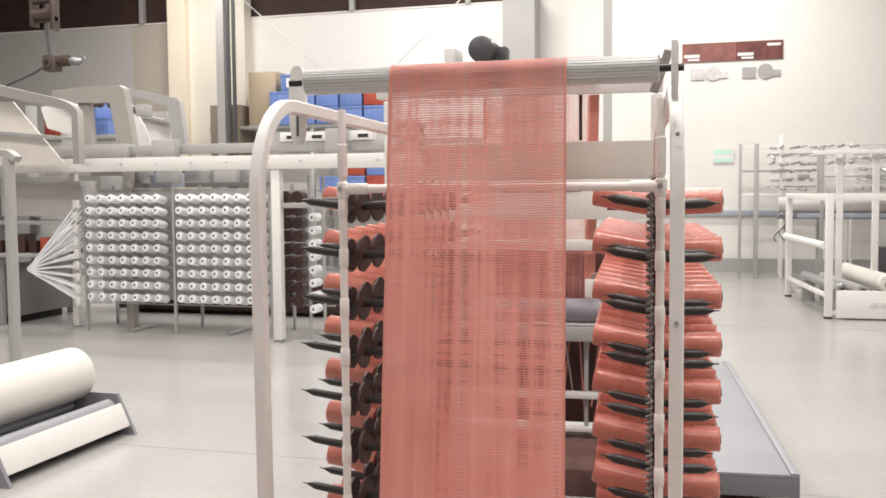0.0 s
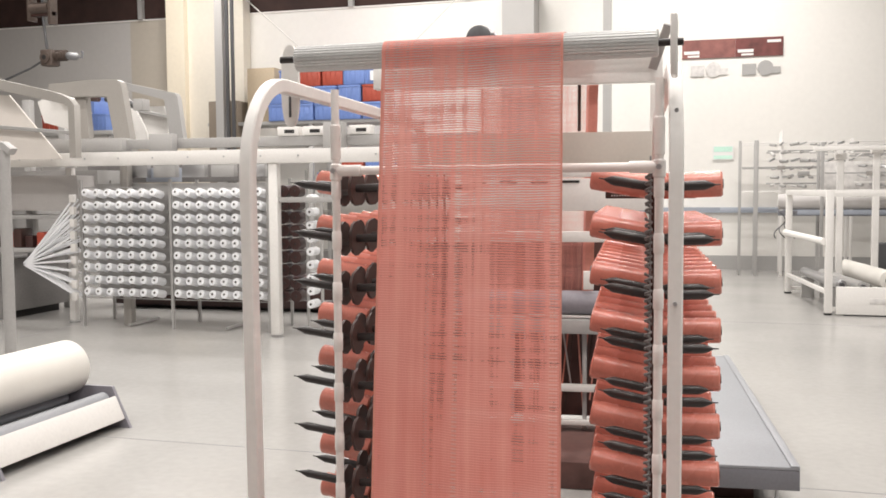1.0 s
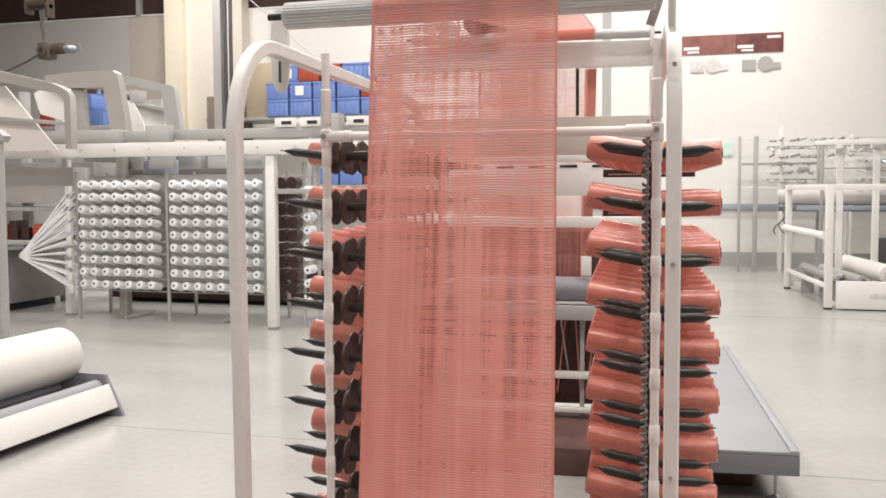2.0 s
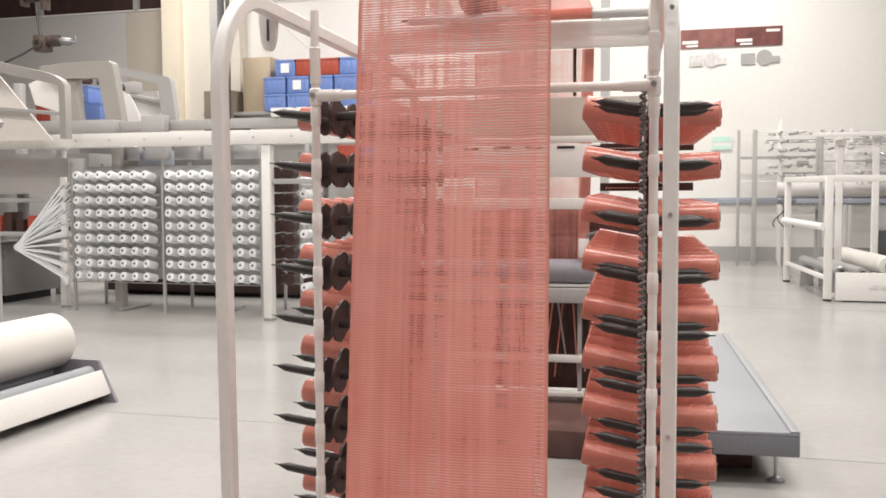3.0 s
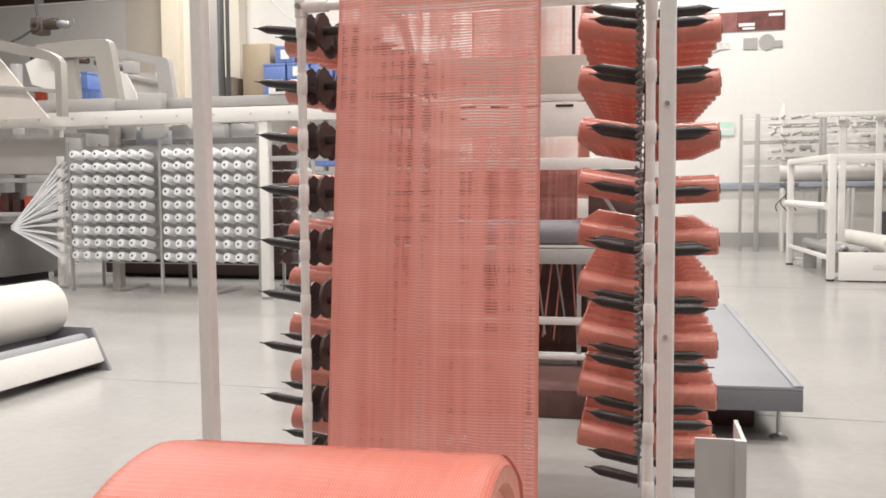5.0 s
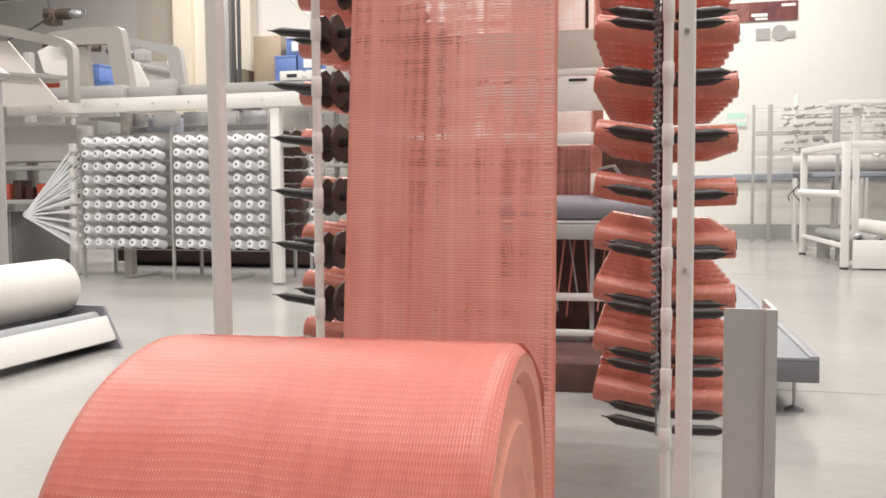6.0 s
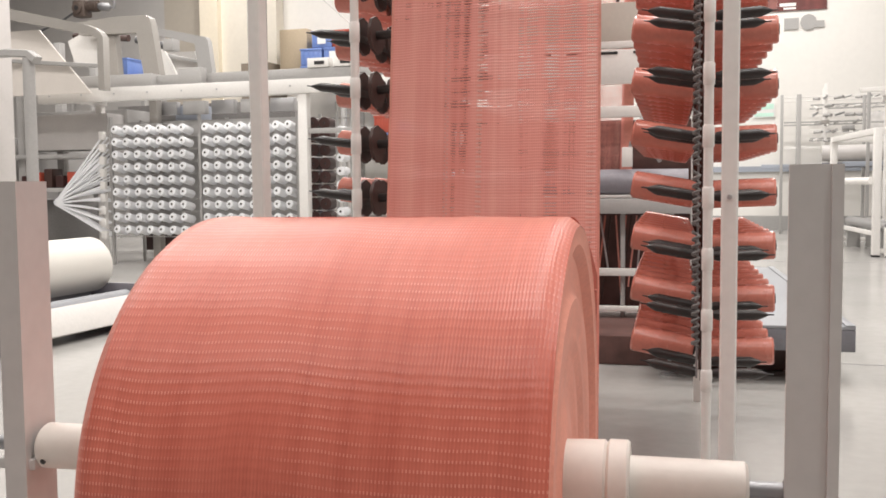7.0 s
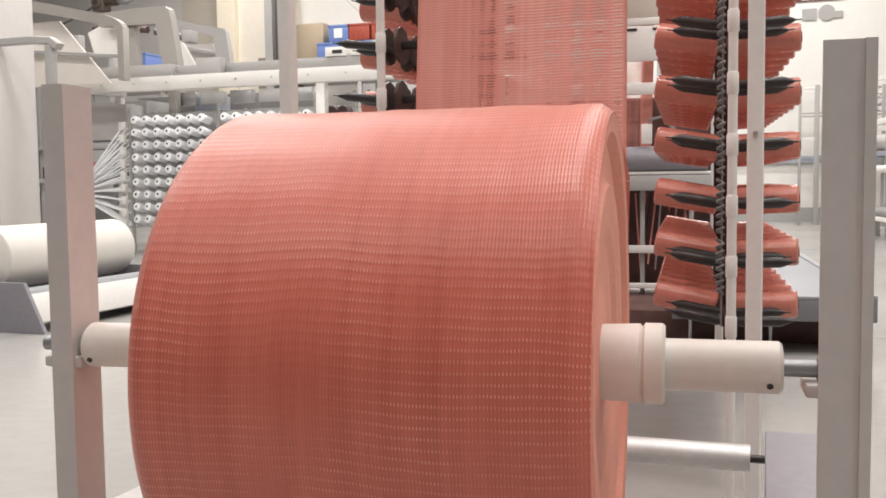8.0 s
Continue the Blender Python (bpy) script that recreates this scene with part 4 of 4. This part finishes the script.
for k in range(5):
    boxpart("idler", (-7.2 + 0.45 * k, -6.85 + 0.45 * k, 13.1, 13.2, 2.08, 2.26), M_greypaint if k % 2 else M_steel, winder)

hoist = thing("hoist_motor", "brown hoist motor hanging from a ceiling conduit", "motor", (-10.8, 16.3, 4.2))
boxpart("gearbox", (-0.20, 0.06, -0.12, 0.12, -0.03, 0.27), M_brownmetal, hoist, bevel=0.03)
part("flange", lathe(B(), (-0.08, -0.16, 0.12), (-0.08, -0.12, 0.12), [(0, 0.05), (0.2, 0.10), (1, 0.10)], 20), M_brownmetal, hoist)
part("bore", rod(B(), (-0.08, -0.168, 0.12), (-0.08, -0.158, 0.12), 0.045, 14), M_black, hoist)
part("housing", rod(B(), (0.06, 0, 0.16), (0.30, 0, 0.15), 0.085, 20), M_brownmetal, hoist)
for k in range(4):
    part("fin", rod(B(), (0.09 + 0.055 * k, 0, 0.158), (0.105 + 0.055 * k, 0, 0.157), 0.105, 16), M_brownmetal, hoist)
part("end_bell", lathe(B(), (0.30, 0, 0.15), (0.54, 0, 0.12), [(0, 0.06), (0.2, 0.075), (0.8, 0.07), (1, 0.03)], 20), M_darksteel, hoist)
part("hook", sweep(B(), [(0.52, 0, 0.12), (0.60, 0, 0.10), (0.62, 0, 0.18), (0.60, 0, 0.22)], 0.02, 0.015, (0, 1, 0)), M_darksteel, hoist)
part("conduit", sweep(B(), [(-0.12, 0, 0.2), (-0.2, 0, 0.9), (-0.22, 0, 4.8)], 0.025, 0.025, (0, 1, 0), True, 6), M_motor, hoist)
part("cable", sweep(B(), [(-0.15, 0, 0.12), (-0.5, 0, -0.05), (-1.1, 0, -0.25)], 0.02, 0.02, (0, 1, 0), True, 6), M_motor, hoist)

boxpart("trolley_plate", (-0.46, -0.40, -0.10, 0.10, 0.80, 1.55), M_brownmetal, hoist)
boxpart("trolley_plate", (-0.02, 0.04, -0.10, 0.10, 0.72, 1.55), M_brownmetal, hoist)
for zz in (1.02, 1.30):
    part("trolley_wheel", rod(B(), (-0.40, -0.04, zz), (-0.02, -0.04, zz), 0.10, 18), M_brownmetal, hoist)
boxpart("trolley_bar", (-0.46, 0.04, -0.06, 0.06, 0.88, 0.96), M_brown, hoist)

side_post = thing("machine_post", "grey round machine post with a rounded arm", "post", (-5.75, 9.0, 0))
part("post", rod(B(), (0, 0, 0), (0, 0, 2.3), 0.055, 24), M_greypaint, side_post)
part("arm", sweep(B(), [(-1.2, 0, 2.36), (-0.2, 0, 2.36), (0.02, 0, 2.34), (0.1, 0, 2.28)], 0.05, 0.035, (0, 1, 0)), M_greypaint, side_post)
boxpart("cabinet", (-1.9, -0.64, -0.05, 0.5, 0.02, 3.2), M_cabinet, side_post, "tall white machine cabinet")
part("base", lathe(B(), (0, 0, 0), (0, 0, 0.03), [(0, 0.12), (1, 0.12)], 24), M_greypaint, side_post)
crate_pile = thing("mesh_crate", "grey mesh crate standing on the floor", "crate", (-9.6, 13.8, 0))
boxpart("tub", (-1.5, 0.4, -0.6, 0.6, 0.12, 0.9), M_pallet, crate_pile)
for k in range(9):
    boxpart("rib", (-1.45 + 0.22 * k, -1.42 + 0.22 * k, -0.63, -0.60, 0.12, 0.9), M_greypaint, crate_pile)
boxpart("runner", (-1.4, 0.3, -0.5, 0.5, 0.0, 0.12), M_black, crate_pile)

# low dark brown block along the floor behind the creel
under = thing("storage_box", "low dark brown block behind the foot of the creel", "box", (-6.4, 14.8, 0))
boxpart("body", (-2.2, 2.1, 0, 0.8, 0.06, 0.55), M_yarnblack, under)
boxpart("skid", (-2.1, 2.0, 0.1, 0.7, 0, 0.06), M_black, under)


# ---- white roll on its stand ----
def roll_stand(x, y0, y1):
    t = thing("roll_stand", "low white roll stand with dark grey roller bed", "stand", (x, y0, 0))
    L_ = y1 - y0
    part("front_board", sweep(B(), [(-0.005, 0, 0.158), (-0.005, L_, 0.158)], 0.022, 0.100, (1, 0, 0.45)), M_white, t)
    boxpart("bed", (-0.62, -0.06, 0, L_, 0.10, 0.16), M_platedge, t)
    for xx in (-0.12, -0.50):
        part("bed_roller", rod(B(), (xx, 0.03, 0.23), (xx, L_ - 0.03, 0.23), 0.058, 24), M_platform, t)
    for yy in (-0.03, L_):
        bm = B()
        lo = [bm.verts.new(c) for c in ((0.10, yy, 0), (-0.72, yy, 0), (-0.66, yy, 0.33), (-0.06, yy, 0.33))]
        hi = [bm.verts.new(v.co + Vector((0, 0.03, 0))) for v in lo]
        for k in range(4):
            bm.faces.new((lo[k], lo[(k + 1) % 4], hi[(k + 1) % 4], hi[k]))
        bm.faces.new(lo)
        bm.faces.new(hi[::-1])
        part("side_plate", bm, M_violetgrey, t)
    return t


roll_stand(-3.80, 6.50, 7.90)
wr = thing("fabric_roll", "white fabric roll lying on its stand", "fabric roll", (-4.27, 0, 0.475))
part("cloth", lathe(B(), (0, 6.58, 0), (0, 7.91, 0), [(0, 0.05), (0.0005, 0.20), (0.008, 0.215), (0.992, 0.215), (0.9995, 0.20), (1, 0.05)], 48), M_whiteroll, wr)
part("core", rod(B(), (0, 6.30, 0), (0, 8.1, 0), 0.055, 20), M_pvc, wr)

# ---- right hand frames ----
def table_frame(x, y, w, d, h, name, label):
    t = thing(name, label, "frame", (x, y, 0), 6.8)
    for px in (0, w):
        for py in (0, d):
            boxpart("leg", (px - 0.05, px + 0.05, py - 0.05, py + 0.05, 0.03, h), M_white, t)
            part("foot", rod(B(), (px, py, 0), (px, py, 0.03), 0.06, 12), M_black, t)
    for py in (0, d):
        boxpart("top_rail", (0.05, w - 0.05, py - 0.045, py + 0.045, h - 0.09, h), M_white, t)
        boxpart("bottom_rail", (0.05, w - 0.05, py - 0.03, py + 0.03, 0.06, 0.12), M_white, t)
    for px in (0, w):
        boxpart("side_rail", (px - 0.045, px + 0.045, 0.05, d - 0.05, h - 0.09, h), M_white, t)
        boxpart("low_rail", (px - 0.03, px + 0.03, 0.05, d - 0.05, 0.30, 0.36), M_white, t)
        part("mid_tube", rod(B(), (px - 0.06, 0.0, 1.08), (px - 0.06, d, 1.08), 0.055, 14), M_white, t)
    return t


table_frame(2.445, 16.27, 3.2, 2.9, 1.83, "roll_table", "white square-tube roll table on the hall floor")
for x0, z, r, mt in ((2.66, 0.42, 0.075, M_steel), (2.95, 0.40, 0.075, M_greypaint), (3.32, 0.50, 0.14, M_whiteroll)):
    t = thing("fabric_roll", "fabric roll lying low in the roll table", "fabric roll", (x0, 16.55, z), 8.0)
    part("cloth", lathe(B(), (0, 0, 0), (0, 2.3, 0.0), [(0, r * 0.7), (0.004, r), (0.996, r), (1, r * 0.7)], 24), mt, t)
    part("core", rod(B(), (0, -0.06, 0), (0, 2.36, 0), r * 0.45, 14), M_motor, t)
    for yy in (0.25, 2.0):
        boxpart("cradle", (-r - 0.03, r + 0.03, yy, yy + 0.05, -z, -r + 0.012), M_greypaint, t)
cb = thing("control_cabinet", "white long control cabinet on the floor", "cabinet", (2.55, 16.2, 0))
boxpart("body", (0, 2.2, 0, 0.1, 0.02, 0.42), M_white, cb)
boxpart("label_plate", (0.45, 1.1, -0.008, 0.0, 0.18, 0.26), M_print, cb)
boxpart("skid", (0.1, 2.1, 0.02, 0.09, 0, 0.02), M_black, cb)

def open_rack(x0, y0, h, posts, rails, spindles, seed):
    rk = thing("open_rack", "pale grey open creel rack with thin rails and spindles", "rack", (x0, y0, 0), -2.0)
    rnd = random.Random(seed)
    for px, w, mt, up in posts:
        for py in (0, 1.0):
            boxpart("upright", (px - w, px + w, py - w, py + w, 0, h + up), mt, rk)
    for k in range(rails):
        z = h - 0.06 - 0.17 * k
        for py in (0, 1.0):
            boxpart("rail", (0.04 if k % 3 == 0 else 0.55, 3.6, py - 0.012, py + 0.012, z - 0.016, z + 0.016), M_greypaint if k % 2 else M_white, rk)
    for k in range(spindles):
        z = h - 0.10 - 0.17 * (k % 6)
        xx = 0.62 + 0.19 * (k // 6) + rnd.uniform(-0.03, 0.03)
        part("spindle", rod(B(), (xx, 0.0, z), (xx + rnd.uniform(0.05, 0.16), -0.16, z + rnd.uniform(-0.06, 0.05)), rnd.uniform(0.014, 0.034), 7), (M_greypaint, M_print, M_steel, M_greypaint)[k % 4], rk)
    for k in range(7):
        xx = 0.75 + 0.4 * k
        boxpart("yarn_brake", (xx, xx + rnd.uniform(0.1, 0.24), -0.10, 0.06, h - 0.62 - 0.12 * (k % 3), h - 0.54 - 0.12 * (k % 3)), (M_cream, M_greypaint)[k % 2], rk)
    boxpart("blue_rail", (-0.4, 3.6, 0.4, 0.46, 1.35, 1.44), M_bluebar, rk)
    return rk


open_rack(1.36, 22.55, 2.86, ((0, 0.028, M_greypaint, 0), (0.33, 0.045, M_greypaint, 0), (0.84, 0.032, M_white, 0.2), (2.2, 0.03, M_white, 0), (3.6, 0.03, M_white, 0)), 7, 54, 3)
near_rack = open_rack(2.75, 20.2, 2.70, ((0, 0.03, M_greypaint, 0), (1.75, 0.045, M_greypaint, 0), (3.6, 0.03, M_greypaint, 0)), 6, 60, 8)
part("beam_roll", rod(B(), (-0.75, 0.5, 1.60), (1.60, 0.5, 1.60), 0.15, 24), M_postgrey, near_rack, "grey warp beam")
boxpart("beam_rest", (-0.75, 1.65, 0.42, 0.58, 1.33, 1.43), M_platedge, near_rack)
boxpart("guard_sheet", (0.05, 3.55, 0.60, 0.63, 1.75, 2.35), M_print, near_rack)
for k in range(3):
    pts = [(-0.72 + 0.09 * k + 0.10 * math.sin(q * 0.55 + k), 0.3, 1.40 - 0.05 * q) for q in range(11)]
    part("loose_cable", sweep(B(), pts, 0.012, 0.012, (0, 1, 0), True, 6), M_motor, near_rack)

# ---- things on and before the far wall ----
banner = thing("wall_banner", "maroon printed banner strip on the white wall", "banner", (0, 23.98, 0))
boxpart("left_panel", (0.11, 1.27, -0.01, 0.0, 4.80, 5.22), M_rust, banner, bevel=0)
boxpart("right_panel", (1.272, 2.29, -0.01, 0.0, 4.80, 5.22), M_maroon, banner, bevel=0)
for x0, w in ((0.15, 0.34), (1.32, 0.34)):
    boxpart("bar_print", (x0, x0 + w, -0.014, -0.0105, 4.90, 4.97), M_paper, banner, bevel=0)
    boxpart("bar_print", (x0 + 0.08, x0 + w, -0.014, -0.0105, 4.83, 4.875), M_paper, banner, bevel=0)
boxpart("bar_print", (1.95, 2.24, -0.014, -0.0105, 5.10, 5.16), M_paper, banner, bevel=0)
for x0, mt in ((0.30, M_print), (1.42, M_greypaint)):
    pr = thing("machine_print", "pale printed machine picture on the wall", "poster", (x0, 23.975, 4.30))
    boxpart("print_body", (0.0, 0.30, -0.01, 0, 0.10, 0.34), mt, pr, bevel=0)
    part("print_body", lathe(B(), (0.50, -0.012, 0.24), (0.50, 0, 0.24), [(0, 0.17), (1, 0.17)], 12), mt, pr)
    boxpart("print_body", (0.5, 0.82, -0.008, 0, 0.12, 0.26), mt, pr, bevel=0)
sign = thing("exit_sign", "small green and white safety sign", "sign", (0.80, 23.97, 2.50))
boxpart("plate", (0.0, 0.46, -0.01, 0.02, 0.0, 0.32), M_paper, sign, bevel=0)
boxpart("green_field", (0.03, 0.43, -0.014, -0.011, 0.18, 0.30), M_green, sign, bevel=0)
boxpart("green_field", (0.03, 0.43, -0.014, -0.011, 0.02, 0.10), M_green, sign, bevel=0)

structure("wall_column", (-12.85, -12.33, 23.4, 23.99, 0, 9.0), M_column, label="ivory painted steel column at the wall")
structure("wall_column_white", (-12.33, -10.75, 23.6, 23.99, 0, 9.0), M_palecolumn)
structure("beam_column", (-3.95, -3.2, 23.3, 23.99, 0, 6.44), M_greypaint, label="grey steel roof column at the wall")
for x, w, mt, y in ((-10.53, 0.10, M_greypaint, 21.9), (-10.32, 0.034, M_motor, 21.9), (-10.18, 0.034, M_motor, 21.9), (-1.45, 0.09, M_greypaint, 22.6)):
    structure("wall_pipe", (x - w, x + w, y, y + 2 * w, 0, 9.0), mt)
structure("wall_band", (-2, 16, 23.9, 23.99, 1.30, 1.42), M_bluebar, label="blue grey band along the wall")
for x in range(-23, 16, 3):
    structure("mullion", (x, x + 0.12, 23.9, 24.04, 6.45, 9.0), M_greypaint)
structure("wall_ledge", (-24, 16, 23.97, 24.0, 6.42, 6.455), M_wall)

for (a, b) in (((-13.0, 22.6, 9.0), (-8.3, 22.6, 4.9)), ((-1.77, 22.6, 9.0), (-6.3, 22.6, 4.9))):
    c = thing("tie_cable", "thin pale steel tie cable", "cable")
    part("strand", rod(B(), a, b, 0.015, 6), M_cable, c)

shelf = thing("storage_rack", "steel storage rack carrying crates and cartons", "rack", (-8.4, 22.4, 0))
for x in (-2.6, 0.0, 2.4):
    for y in (0, 1.1):
        boxpart("upright", (x - 0.05, x + 0.05, y - 0.05, y + 0.05, 0, 3.45), M_greypaint, shelf)
for z in (1.7, 3.45):
    boxpart("deck", (-2.7, 2.5, -0.06, 1.16, z, z + 0.08), M_greypaint, shelf)
ct = thing("carton", "plain brown cardboard carton on the rack", "carton", (-10.0, 22.5, 3.53))
boxpart("box", (-0.10, 0.62, 0, 0.9, 0, 1.3), M_carton, ct)
ct = thing("carton", "tall dark cardboard carton on the floor", "carton", (-10.9, 22.3, 0))
boxpart("box", (-0.15, 0.62, 0, 0.9, 0, 4.05), M_oldcarton, ct)
crate0 = None
for k, (x, z, red) in enumerate([(-9.45, 3.53, 0), (-9.45, 3.93, 0), (-9.15, 4.33, 0), (-8.85, 3.53, 0), (-8.85, 3.93, 0), (-8.65, 4.33, 1), (-8.25, 3.53, 0), (-8.25, 3.93, 0), (-8.05, 4.33, 1), (-7.65, 3.53, 0), (-7.65, 3.93, 0), (-7.55, 4.33, 0), (-7.05, 3.53, 0), (-7.05, 3.93, 1), (-7.0, 4.33, 0), (-7.6, 1.9, 0), (-7.0, 1.9, 1), (-8.2, 1.9, 0), (-7.0, 2.3, 0), (-7.6, 2.3, 1), (-13.9, 3.3, 0), (-13.3, 3.3, 0), (-14.5, 3.3, 1), (-13.6, 3.7, 0)]):
    yy = 22.3 if x > -12 else 20.6
    t = thing("crate", ("red" if red else "blue") + " stacking plastic crate on the rack", "crate", (x, yy, z), group="stacked crates")
    mt = M_redbox if red else M_blue
    boxpart("tub", (0, 0.54, 0, 0.7, 0, 0.385), mt, t, bevel=0.01)
    boxpart("rim", (-0.012, 0.552, -0.012, 0.712, 0.34, 0.388), mt, t)
    for q in range(4):
        boxpart("rib", (0.06 + 0.13 * q, 0.08 + 0.13 * q, -0.012, 0.0, 0.02, 0.33), mt, t, bevel=0)
    if k in (2, 4, 14):
        boxpart("label_sheet", (0.15, 0.36, -0.018, -0.013, 0.08, 0.3), M_paper, t, bevel=0)
stand2 = thing("storage_rack", "steel storage rack behind the machine", "rack", (-13.6, 20.6, 0))
boxpart("deck", (-1.2, 1.0, 0, 0.9, 3.2, 3.3), M_greypaint, stand2)
for x in (-1.1, 0.9):
    boxpart("upright", (x - 0.05, x + 0.05, 0.05, 0.15, 0, 3.2), M_greypaint, stand2)

arm = thing("distant_loom", "white upright arms of a distant loom", "machine", (0, 18.0, 0))
for x, h in ((2.79, 2.41), (3.33, 2.50)):
    part("arm", sweep(B(), [(x, 0, 0), (x, 0, h * 0.75), (x, 0, h)], 0.05, 0.06, (1, 0, 0)), M_white, arm)
    boxpart("arm_head", (x - 0.085, x + 0.085, -0.09, 0.09, h - 0.09, h + 0.02), M_white, arm)
boxpart("head_rail", (2.36, 3.9, -0.25, -0.15, 2.46, 2.53), M_white, arm)
boxpart("rail_stay", (2.70, 2.80, -0.25, 0.0, 2.40, 2.46), M_white, arm)
boxpart("dark_cabinet", (3.42, 4.2, 0.2, 0.6, 0.0, 0.95), M_motor, arm)
for y in (7.62, 15.2):
    structure("floor_joint_" + ("near" if y < 10 else "far"), (-23.9, 15.9, y, y + 0.006, 0.0, 0.0012), M_platedge)
for x in (-7.9, 3.9):
    structure("floor_joint_" + ("west" if x < 0 else "east"), (x, x + 0.006, -7.9, 23.9, 0.0, 0.0012), M_platedge)
skirt = structure("baseboard", (-12.2, 16, 23.93, 23.99, 0, 0.32), M_greypaint, label="grey skirting along the white wall")


def motions():
    for ob, rows in MOVES:
        walk(ob, rows)


motions()
